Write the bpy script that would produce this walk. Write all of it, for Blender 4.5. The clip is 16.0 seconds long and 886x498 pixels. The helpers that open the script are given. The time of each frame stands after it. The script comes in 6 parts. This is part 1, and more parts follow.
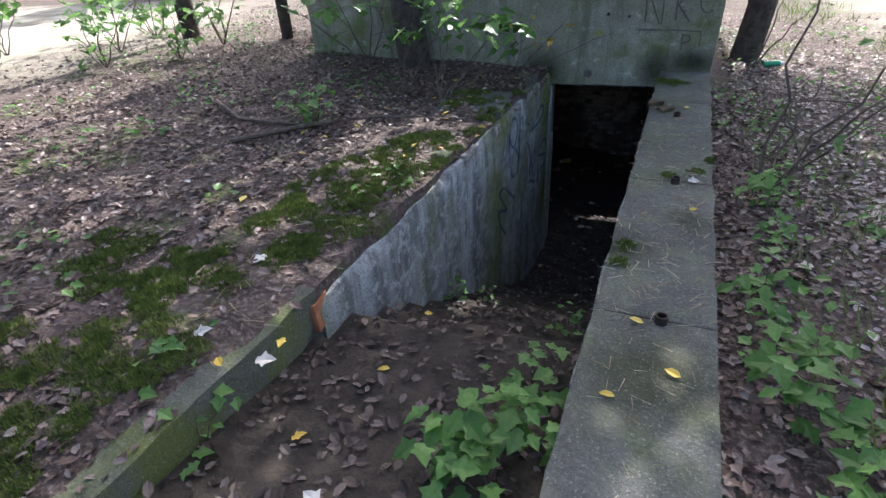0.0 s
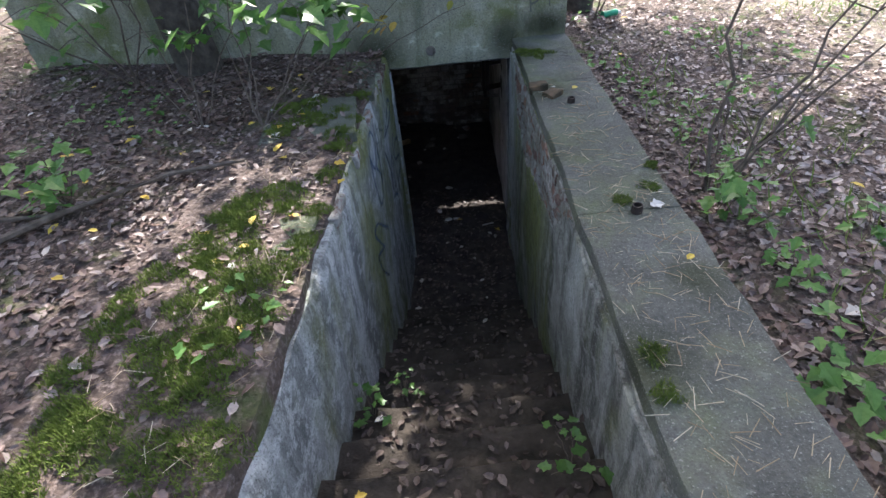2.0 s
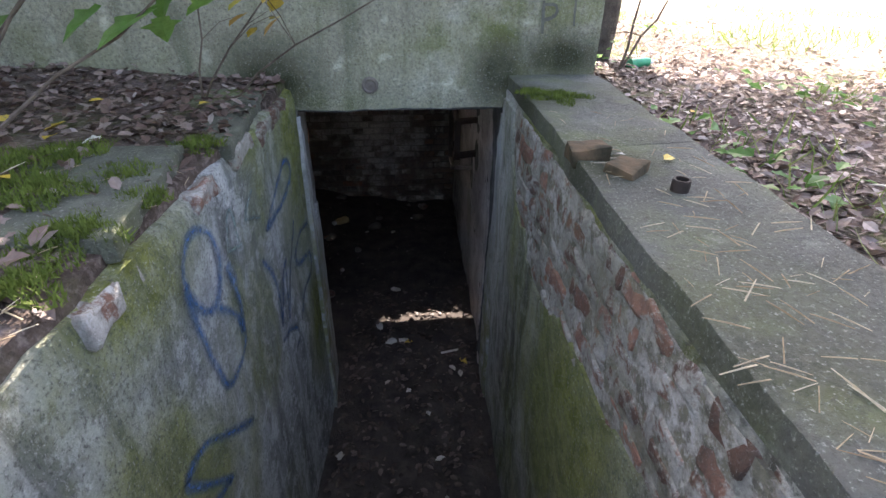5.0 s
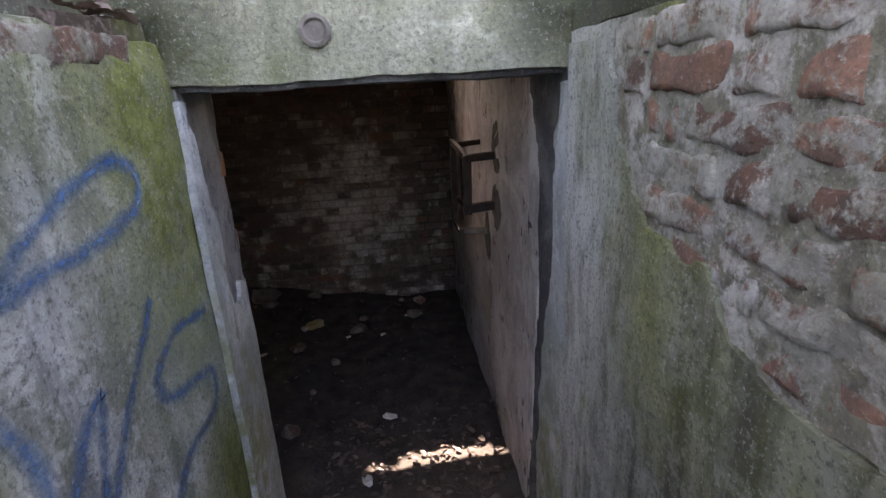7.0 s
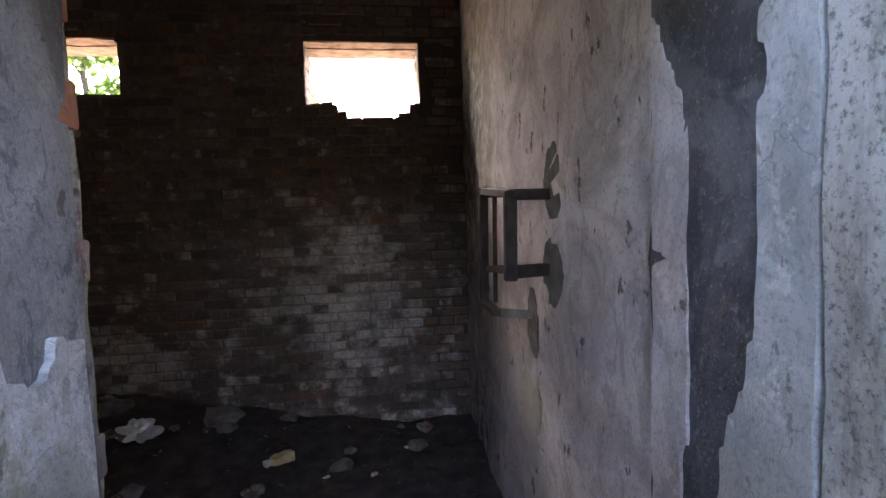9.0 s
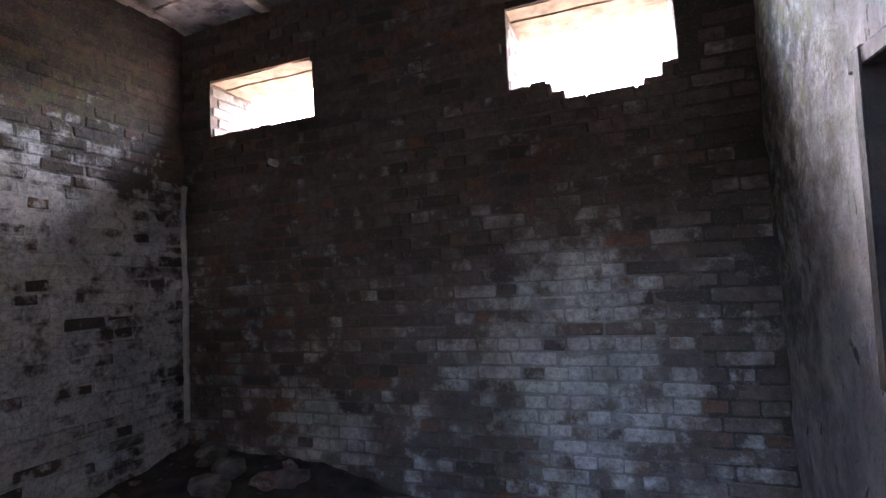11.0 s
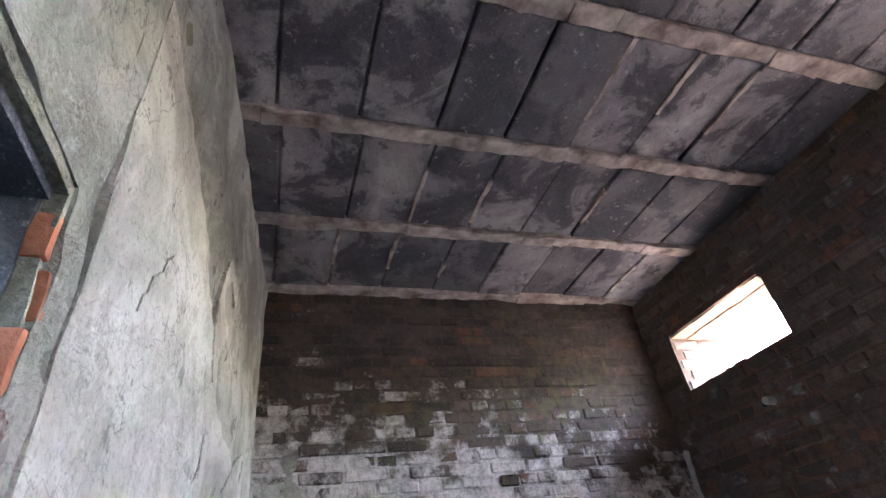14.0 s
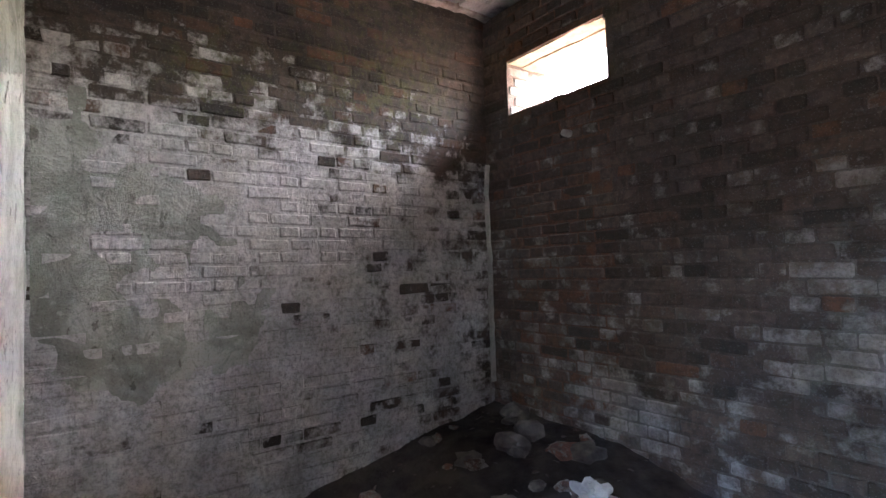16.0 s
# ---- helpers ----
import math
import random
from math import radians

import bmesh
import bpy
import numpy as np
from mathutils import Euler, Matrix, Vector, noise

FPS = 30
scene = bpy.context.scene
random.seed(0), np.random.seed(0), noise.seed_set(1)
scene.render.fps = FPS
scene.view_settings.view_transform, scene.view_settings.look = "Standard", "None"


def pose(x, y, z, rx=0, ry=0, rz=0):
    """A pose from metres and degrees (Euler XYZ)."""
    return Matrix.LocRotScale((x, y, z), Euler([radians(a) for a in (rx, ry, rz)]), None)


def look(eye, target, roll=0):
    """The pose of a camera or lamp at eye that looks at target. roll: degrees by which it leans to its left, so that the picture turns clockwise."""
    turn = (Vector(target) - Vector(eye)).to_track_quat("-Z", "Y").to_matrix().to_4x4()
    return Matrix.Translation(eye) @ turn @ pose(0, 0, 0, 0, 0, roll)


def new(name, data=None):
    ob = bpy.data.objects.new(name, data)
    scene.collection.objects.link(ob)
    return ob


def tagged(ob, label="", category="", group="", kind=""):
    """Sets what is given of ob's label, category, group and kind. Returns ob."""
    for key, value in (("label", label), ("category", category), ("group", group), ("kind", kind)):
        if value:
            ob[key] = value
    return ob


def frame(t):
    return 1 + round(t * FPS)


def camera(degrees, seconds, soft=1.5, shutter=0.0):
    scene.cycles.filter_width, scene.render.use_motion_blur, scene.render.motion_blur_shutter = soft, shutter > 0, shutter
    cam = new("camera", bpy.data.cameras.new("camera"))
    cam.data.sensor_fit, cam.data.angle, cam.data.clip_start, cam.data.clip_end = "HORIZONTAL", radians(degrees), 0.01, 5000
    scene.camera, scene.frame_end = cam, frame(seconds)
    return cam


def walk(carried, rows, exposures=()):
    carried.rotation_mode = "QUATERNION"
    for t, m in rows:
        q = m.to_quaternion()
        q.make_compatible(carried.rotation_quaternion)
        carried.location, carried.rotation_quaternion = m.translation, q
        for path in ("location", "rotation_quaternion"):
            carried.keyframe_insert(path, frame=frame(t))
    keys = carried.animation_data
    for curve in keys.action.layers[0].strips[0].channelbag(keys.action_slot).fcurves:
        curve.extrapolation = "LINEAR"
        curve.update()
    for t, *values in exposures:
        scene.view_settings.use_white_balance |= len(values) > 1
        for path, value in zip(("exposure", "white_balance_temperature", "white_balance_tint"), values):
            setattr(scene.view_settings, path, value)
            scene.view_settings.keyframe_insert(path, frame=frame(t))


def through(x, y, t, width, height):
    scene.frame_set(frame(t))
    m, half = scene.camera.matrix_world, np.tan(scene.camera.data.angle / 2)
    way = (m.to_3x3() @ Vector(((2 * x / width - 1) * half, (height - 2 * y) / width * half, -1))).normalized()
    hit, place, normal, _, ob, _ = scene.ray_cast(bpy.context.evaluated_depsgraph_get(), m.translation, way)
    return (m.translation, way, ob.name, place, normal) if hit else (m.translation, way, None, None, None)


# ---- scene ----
cam = camera(81.9, 16.0)
PATH = [
    (0, (1.005, -5.75, 1.332), (0.347, -4.187, 0.271), -3.9),
    (0.5, (0.846, -5.627, 1.2), (0.472, -4.063, 0.011), -5.1),
    (1, (0.664, -5.271, 1.11), (0.436, -3.735, -0.151), -4.9),
    (1.5, (0.456, -4.923, 1.211), (0.367, -3.335, -0.001), -4.0),
    (2, (0.401, -4.575, 1.311), (0.375, -2.995, 0.085), -5.7),
    (2.5, (0.381, -4.239, 1.355), (0.522, -2.586, 0.237), -1.4),
    (3, (0.372, -3.95, 1.318), (0.69, -2.35, 0.162), 2.0),
    (3.5, (0.448, -3.627, 1.134), (0.6, -1.962, 0.036), -0.8),
    (4, (0.449, -3.325, 0.936), (0.629, -1.647, -0.136), -1.6),
    (4.2, (0.477, -3.202, 0.868), (0.658, -1.531, -0.215), 1.0),
    (6.3, (0.505, -1.862, 0.033), (0.67, -0.014, -0.713), -0.8),
    (6.5, (0.522, -1.75, -0.024), (0.66, 0.114, -0.736), -2.3),
    (7, (0.508, -1.494, -0.187), (0.75, 0.388, -0.819), -3.0),
    (7.5, (0.542, -1.264, -0.347), (0.707, 0.66, -0.869), -1.2),
    (8, (0.523, -1.03, -0.487), (0.707, 0.923, -0.878), -1.3),
    (8.2, (0.507, -0.931, -0.524), (0.79, 1.024, -0.838), -1.4),
    (10.3, (0.598, 0.145, -0.835), (0.586, 2.145, -0.854), -2.7),
    (10.5, (0.646, 0.333, -0.857), (0.408, 2.318, -0.828), -3.4),
    (11, (0.655, 0.673, -0.866), (-0.054, 2.537, -0.723), -3.0),
    (11.5, (0.558, 0.795, -0.815), (-0.551, 2.445, -0.602), -6.4),
    (12, (0.553, 0.844, -0.794), (-0.866, 2.226, -0.518), -9.4),
    (12.5, (0.559, 0.812, -0.796), (-1.027, 1.956, -0.378), -9.0),
    (13, (0.589, 0.796, -0.751), (-1.025, 1.707, 0.0), -8.7),
    (13.5, (0.639, 0.754, -0.733), (-0.93, 1.409, 0.321), -9.2),
    (14, (0.658, 0.728, -0.735), (-0.872, 1.314, 0.412), -8.5),
    (14.5, (0.624, 0.732, -0.738), (-1.076, 1.357, 0.111), -5.5),
    (15, (0.585, 0.738, -0.77), (-1.175, 1.501, -0.204), -4.0),
    (15.5, (0.582, 0.757, -0.824), (-1.123, 1.765, -0.546), -2.7),
    (16, (0.609, 0.788, -0.853), (-1.002, 1.971, -0.774), -1.8),
]
walk(cam, [(t, look(eye, target, roll)) for t, eye, target, roll in PATH], exposures=[(0, 1.5, 5950, 13), (2.5, 2.2, 6250, 12), (4, 2.5, 6300, 13), (6.3, 3.65, 7900, 24), (8.2, 4.65, 7700, 26), (10.4, 5.6, 5500, 21), (11.5, 6.2, 5700, 19), (12.5, 6.45, 6150, 17), (14, 6.65, 5450, 17), (16, 6.65, 5850, 15)])

# ---------- world, sun, exposure ----------
world = bpy.data.worlds.new("world")
scene.world = world
world.use_nodes = True
wn = world.node_tree
sky = wn.nodes.new("ShaderNodeTexSky")
sky.sky_type, sky.sun_disc = "NISHITA", False
sky.dust_density, sky.ozone_density = 5.0, 0.6
SUN_EL, SUN_DX = 45.2, 0.09
sky.sun_elevation, sky.sun_rotation = radians(SUN_EL), math.atan2(-SUN_DX, 1.0)
bg = wn.nodes["Background"]
bg.inputs["Strength"].default_value = 0.15
wn.links.new(sky.outputs[0], bg.inputs["Color"])
sun = new("sun", bpy.data.lights.new("sun", "SUN"))
sun.data.energy, sun.data.angle, sun.data.color = 4.5, radians(0.5), (1.0, 0.95, 0.87)
sun.matrix_world = look((0, 0, 0), (SUN_DX, -1.0, -math.tan(radians(SUN_EL))))

# ---------- plan ----------
SKEW = 0.055          # the sunken passage leans this much in x per metre of y
SKEW_R = 0.043        # its right wall leans a little less
NEAR = 0.42           # thickness of the front wall at the doorway
PW = 1.10             # width of passage and doorway
WALL_R = 0.455        # thickness of the passage's walls
FLOOR = -2.30
X0, X1, Y0, Y1, CEIL = -2.40, 1.255, 0.62, 3.45, 1.10
GAP = (0.28, 0.84, 0.105)   # broken stretch of the second window's sill: x from, x to, height
WIN = [(-2.14, -1.265, 0.288, 0.69), (0.048, 0.92, 0.215, 0.69)]


def left_x(y):
    return SKEW * y


def right_x(y):
    return PW + SKEW_R * y


# ---------- materials ----------
class Nodes:
    """Small helper round a material's node tree; coordinates are world metres."""

    def __init__(self, name, rough=0.9, metal=0.0):
        self.m = bpy.data.materials.new(name)
        self.m.use_nodes = True
        self.t = self.m.node_tree
        self.b = self.t.nodes["Principled BSDF"]
        self.b.inputs["Roughness"].default_value = rough
        self.b.inputs["Metallic"].default_value = metal
        self.b.inputs["Specular IOR Level"].default_value = 0.3
        self.geo = self.t.nodes.new("ShaderNodeNewGeometry")
        self.pos = self.geo.outputs["Position"]
        self.island = self.geo.outputs["Random Per Island"]

    def link(self, a, b):
        self.t.links.new(a, b)

    def put(self, socket, v):
        if isinstance(v, bpy.types.NodeSocket):
            self.link(v, socket)
        elif isinstance(v, tuple):
            socket.default_value = (*v, 1.0) if len(v) == 3 and len(socket.default_value) == 4 else v
        else:
            socket.default_value = v

    def scaled(self, sx, sy, sz, shift=(0.0, 0.0, 0.0)):
        n = self.t.nodes.new("ShaderNodeMapping")
        self.link(self.pos, n.inputs["Vector"])
        n.inputs["Scale"].default_value = (sx, sy, sz)
        n.inputs["Location"].default_value = shift
        return n.outputs[0]

    def noise(self, scale, detail=4.0, rough=0.6, vec=None, dist=0.0):
        n = self.t.nodes.new("ShaderNodeTexNoise")
        self.link(vec or self.pos, n.inputs["Vector"])
        n.inputs["Scale"].default_value, n.inputs["Detail"].default_value = scale, detail
        n.inputs["Roughness"].default_value, n.inputs["Distortion"].default_value = rough, dist
        return n.outputs["Fac"]

    def cells(self, scale, vec=None):
        n = self.t.nodes.new("ShaderNodeTexVoronoi")
        self.link(vec or self.pos, n.inputs["Vector"])
        n.inputs["Scale"].default_value = scale
        return n.outputs["Distance"]

    def ramp(self, fac, *stops):
        n = self.t.nodes.new("ShaderNodeValToRGB")
        self.link(fac, n.inputs["Fac"])
        e = n.color_ramp.elements
        while len(e) < len(stops):
            e.new(0.5)
        for k, (p, c) in zip(e, stops):
            k.position = p
            k.color = (c, c, c, 1) if not isinstance(c, tuple) else (*c, 1)
        return n.outputs["Color"]

    def mix(self, fac, a, b, blend="MIX"):
        n = self.t.nodes.new("ShaderNodeMix")
        n.data_type, n.blend_type = "RGBA", blend
        self.put(n.inputs["Factor"], fac)
        ins = [i for i in n.inputs if i.type == "RGBA"]
        self.put(ins[0], a)
        self.put(ins[1], b)
        return [o for o in n.outputs if o.type == "RGBA"][0]

    def math(self, op, a, b=0.0, clamp=False):
        n = self.t.nodes.new("ShaderNodeMath")
        n.operation, n.use_clamp = op, clamp
        self.put(n.inputs[0], a)
        self.put(n.inputs[1], b)
        return n.outputs[0]

    def axis(self, i):
        n = self.t.nodes.new("ShaderNodeSeparateXYZ")
        self.link(self.pos, n.inputs[0])
        return n.outputs[i]

    def band(self, i, a, b):
        """0 at a, 1 at b along axis i."""
        n = self.t.nodes.new("ShaderNodeMapRange")
        self.link(self.axis(i), n.inputs["Value"])
        n.inputs["From Min"].default_value, n.inputs["From Max"].default_value = a, b
        return n.outputs[0]

    def upward(self, a, b):
        n = self.t.nodes.new("ShaderNodeSeparateXYZ")
        self.link(self.geo.outputs["Normal"], n.inputs[0])
        m = self.t.nodes.new("ShaderNodeMapRange")
        self.link(n.outputs[2], m.inputs["Value"])
        m.inputs["From Min"].default_value, m.inputs["From Max"].default_value = a, b
        return m.outputs[0]

    def obrand(self):
        return self.t.nodes.new("ShaderNodeObjectInfo").outputs["Random"]

    def bump(self, h, strength=0.5, dist=0.01, under=None):
        n = self.t.nodes.new("ShaderNodeBump")
        self.link(h, n.inputs["Height"])
        n.inputs["Strength"].default_value, n.inputs["Distance"].default_value = strength, dist
        if under:
            self.link(under, n.inputs["Normal"])
        self.link(n.outputs[0], self.b.inputs["Normal"])
        return n.outputs[0]

    def done(self, color):
        self.put(self.b.inputs["Base Color"], color)
        return self.m


def grit(n, base, amount):
    """Dark and pale specks over a base colour."""
    base = n.mix(n.ramp(n.noise(85, 4, 0.7), (0.52, 0.0), (0.66, amount)), base, (0.07, 0.07, 0.06))
    return n.mix(n.ramp(n.noise(120, 3, 0.7), (0.58, 0.0), (0.7, amount * 0.6)), base, (0.6, 0.59, 0.55))


def near_spot(n, spots):
    """1 inside soft round blots given as (x, y, z, radius, squash)."""
    total = None
    for x, y, z, rad, squash in spots:
        m = n.t.nodes.new("ShaderNodeVectorMath")
        m.operation = "DISTANCE"
        n.link(n.scaled(1, 1, squash), m.inputs[0])
        m.inputs[1].default_value = (x, y, z * squash)
        k = n.t.nodes.new("ShaderNodeMapRange")
        n.link(m.outputs["Value"], k.inputs["Value"])
        k.inputs["From Min"].default_value, k.inputs["From Max"].default_value = rad, rad * 0.25
        total = k.outputs[0] if total is None else n.math("MAXIMUM", total, k.outputs[0])
    return total


def concrete_mat(name, lo, mid, hi, stains=(), mossy=0.85):
    n = Nodes(name, 0.92)
    base = n.ramp(n.noise(2.2, 6), (0.3, lo), (0.55, mid), (0.75, hi))
    fine = n.noise(55, 3)
    base = n.mix(n.ramp(fine, (0.35, 0.5), (0.65, 0.0)), base, (0.14, 0.14, 0.12))
    streak = n.noise(5, 4, 0.6, n.scaled(1, 1, 0.12))
    base = n.mix(n.ramp(streak, (0.52, 0.0), (0.68, 0.75)), base, (0.13, 0.14, 0.09))
    moss = n.math("MULTIPLY", n.ramp(n.noise(3.2, 5), (0.42, 0.0), (0.62, 1.0)), n.ramp(n.noise(1.1, 2), (0.42, 0.0), (0.6, 1.0)))
    base = n.mix(n.math("MULTIPLY", moss, mossy), base, (0.13, 0.15, 0.04))
    pale = n.ramp(n.noise(7, 5), (0.6, 0.0), (0.72, 0.5))
    base = n.mix(pale, base, tuple(1.35 * v for v in hi))
    if stains:
        stain_and_hole = n.math("MULTIPLY", near_spot(n, stains), n.ramp(n.noise(6, 5), (0.3, 0.75), (0.55, 1.0)))
        base = n.mix(stain_and_hole, base, (0.04, 0.044, 0.022))
    base = grit(n, base, 0.55)
    n.bump(n.noise(70, 8, 0.7), 0.9, 0.012, n.bump(n.noise(11, 6, 0.65), 0.7, 0.03))
    return n.done(base)


def wallside_mat(name, lo, mid, hi, flakes, streaks, damp, green_at=(), pale_at=()):
    """Render on the passage's sides: grey lime with damp streaks, flakes and green algae."""
    n = Nodes(name, 0.9)
    base = n.ramp(n.noise(3.0, 6), (0.3, lo), (0.5, mid), (0.7, hi))
    streak = n.noise(7, 5, 0.65, n.scaled(1, 1, 0.10))
    base = n.mix(n.ramp(streak, (0.45, 0.0), (0.60, streaks)), base, damp)
    green = n.ramp(n.noise(1.6, 4, 0.6, n.scaled(1, 1, 0.5, (3, 1, 0))), (0.47, 0.0), (0.64, 0.85))
    if green_at:
        green = n.math("MAXIMUM", green, n.math("MULTIPLY", near_spot(n, green_at), n.ramp(n.noise(6, 7, 0.7), (0.30, 0.55), (0.52, 1.0))))
    base = n.mix(n.ramp(n.noise(30, 4), (0.56, 0.0), (0.7, 0.55)), base, (0.07, 0.075, 0.06))
    flake = n.ramp(n.noise(11, 8, 0.75), (0.50, 0.0), (0.58, flakes))
    base = n.mix(flake, base, tuple(1.1 * v for v in hi))
    base = n.mix(green, base, n.mix(n.ramp(n.noise(14, 6, 0.7), (0.4, 0.0), (0.6, 1.0)), (0.11, 0.125, 0.025), (0.21, 0.225, 0.065)))
    if pale_at:
        base = n.mix(n.math("MULTIPLY", near_spot(n, pale_at), n.ramp(n.noise(9, 8, 0.75, n.scaled(1, 1, 0.3)), (0.40, 0.1), (0.56, 0.9))), base, (0.52, 0.52, 0.50))
    base = grit(n, base, 0.75)
    n.bump(n.noise(60, 8, 0.7), 0.9, 0.012, n.bump(n.noise(11, 8, 0.75), 0.7, 0.025))
    return n.done(base)


def plaster_mat():
    """Whitewashed plaster inside, pitted and grey-stained."""
    n = Nodes("old_whitewashed_plaster", 0.9)
    base = n.ramp(n.noise(2.6, 6, 0.65), (0.32, (0.24, 0.23, 0.195)), (0.48, (0.46, 0.445, 0.41)), (0.66, (0.68, 0.655, 0.62)))
    base = n.mix(n.ramp(n.noise(5, 5, 0.6, n.scaled(1, 1, 0.35)), (0.56, 0.0), (0.66, 0.7)), base, (0.24, 0.24, 0.19))
    pits = n.ramp(n.noise(17, 4, 0.6, n.scaled(1, 1, 0.55)), (0.66, 0.0), (0.72, 0.9))
    base = n.mix(pits, base, (0.14, 0.12, 0.10))
    scrape = n.ramp(n.noise(6, 8, 0.8, None, 1.2), (0.47, 0.0), (0.5, 0.35), (0.53, 0.0))
    base = n.mix(scrape, base, (0.30, 0.29, 0.26))
    base = n.mix(n.ramp(n.noise(1.3, 3), (0.5, 0.0), (0.7, 0.5)), base, (0.30, 0.31, 0.17))
    base = grit(n, base, 0.25)
    n.bump(n.noise(50, 8, 0.7), 0.8, 0.01, n.bump(n.noise(7, 7, 0.7, None, 0.8), 0.8, 0.03))
    return n.done(base)


def brick_mat(name, wash_lo, wash_hi, soot, patch=(), tones=((0.30, 0.265, 0.24), (0.62, 0.57, 0.54)), spread=0.3, drift=1.7, wash_scale=2.6, fired=(0.18, 0.13, 0.10), slope=0.0, mossy=(), under=0.0):
    """Old brick: lime wash that covers what noise, height and old patches leave, soot over it."""
    n = Nodes(name, 0.93)
    rnd = n.math("FRACT", n.math("ADD", n.obrand(), n.island))
    body = n.ramp(rnd, (0.0, tuple(0.42 * v for v in fired)), (0.5, tuple(0.75 * v for v in fired)), (0.82, fired), (0.93, (0.20, 0.115, 0.075)), (1.0, (0.27, 0.13, 0.075)))
    body = n.mix(n.ramp(n.noise(22, 5), (0.4, 0.0), (0.7, 0.7)), body, (0.055, 0.05, 0.045))
    if under:
        # soot on the bare brick, older than the wash
        body = n.mix(n.ramp(n.noise(4.0, 7, 0.7), (0.36, under), (0.60, under * 0.35)), body, (0.022, 0.021, 0.021))
    wash_n = n.math("MULTIPLY", n.math("SUBTRACT", n.noise(wash_scale, 8, 0.72), 0.5), drift)
    own = n.math("MULTIPLY", n.math("SUBTRACT", n.math("FRACT", n.math("MULTIPLY", rnd, 7.31)), 0.5), spread)
    amt = n.math("ADD", n.math("ADD", wash_n, own), n.band(2, wash_lo, wash_hi))
    if slope:
        # the washed part sinks lower along the wall
        amt = n.math("SUBTRACT", amt, n.math("MULTIPLY", n.math("SUBTRACT", n.axis(1), 1.2), slope))
    if spread:
        # a few bricks have shed their wash
        shed = n.ramp(n.math("FRACT", n.math("MULTIPLY", rnd, 13.7)), (0.90, 0.0), (0.95, 0.55))
        amt = n.math("SUBTRACT", amt, n.math("MULTIPLY", shed, n.ramp(n.noise(9, 5), (0.35, 0.3), (0.6, 1.6))))
    if patch:
        amt = n.math("ADD", amt, n.math("MULTIPLY", near_spot(n, patch), 0.42))
    wash = n.ramp(amt, (0.38, 0.0), (0.66, 1.0))
    tone = n.ramp(n.noise(4.5, 5), (0.3, tones[0]), (0.65, tones[1]))
    tone = n.mix(n.ramp(n.noise(34, 6, 0.7), (0.44, 0.0), (0.66, 0.65)), tone, (0.17, 0.15, 0.13))
    col = n.mix(wash, body, tone)
    st = n.ramp(n.noise(1.5, 6, 0.7), (0.38, 0.0), (0.62, soot))
    col = n.mix(st, col, (0.035, 0.034, 0.035))
    if mossy:
        col = n.mix(n.math("MULTIPLY", near_spot(n, mossy), n.ramp(n.noise(12, 6, 0.7), (0.48, 0.0), (0.60, 0.5))), col, (0.13, 0.135, 0.05))
    col = grit(n, col, 0.4)
    n.bump(n.noise(60, 7, 0.7), 0.9, 0.008, n.bump(n.noise(13, 6, 0.7), 0.8, 0.018))
    return n.done(col)


def simple_mat(name, a, b, scale=8.0, rough=0.9, metal=0.0, bumpd=0.006, bscale=30.0, random_from=None):
    n = Nodes(name, rough, metal)
    col = n.ramp(n.noise(scale, 5), (0.32, a), (0.68, b))
    if random_from:
        stops = [(i / max(1, len(random_from) - 1), c) for i, c in enumerate(random_from)]
        r = n.ramp(n.island, *stops)
        col = n.mix(0.75, col, r)
    if bumpd:
        n.bump(n.noise(bscale, 5), 0.6, bumpd)
    return n.done(col)


def slab_mat():
    """Concrete slabs with soot that has come off in cloudy, sharp-edged blots."""
    n = Nodes("sooted_ceiling_slab", 0.85)
    col = n.ramp(n.noise(2.8, 8, 0.62, None, 0.6), (0.34, (0.055, 0.052, 0.062)), (0.455, (0.11, 0.105, 0.12)), (0.49, (0.24, 0.225, 0.235)), (0.60, (0.37, 0.345, 0.35)), (0.70, (0.52, 0.49, 0.48)))
    own = n.math("FRACT", n.math("MULTIPLY", n.island, 5.3))
    col = n.mix(n.math("MULTIPLY", own, 0.8), col, (0.05, 0.053, 0.062))
    col = n.mix(n.ramp(n.noise(6.5, 7, 0.7), (0.57, 0.0), (0.60, 0.6)), col, (0.045, 0.043, 0.05))
    col = n.mix(n.ramp(n.noise(19, 6, 0.75), (0.60, 0.0), (0.66, 0.7)), col, (0.46, 0.43, 0.41))
    col = grit(n, col, 0.4)
    n.bump(n.noise(45, 7, 0.7), 0.8, 0.01, n.bump(n.noise(6.5, 7, 0.7), 0.6, 0.012))
    return n.done(col)


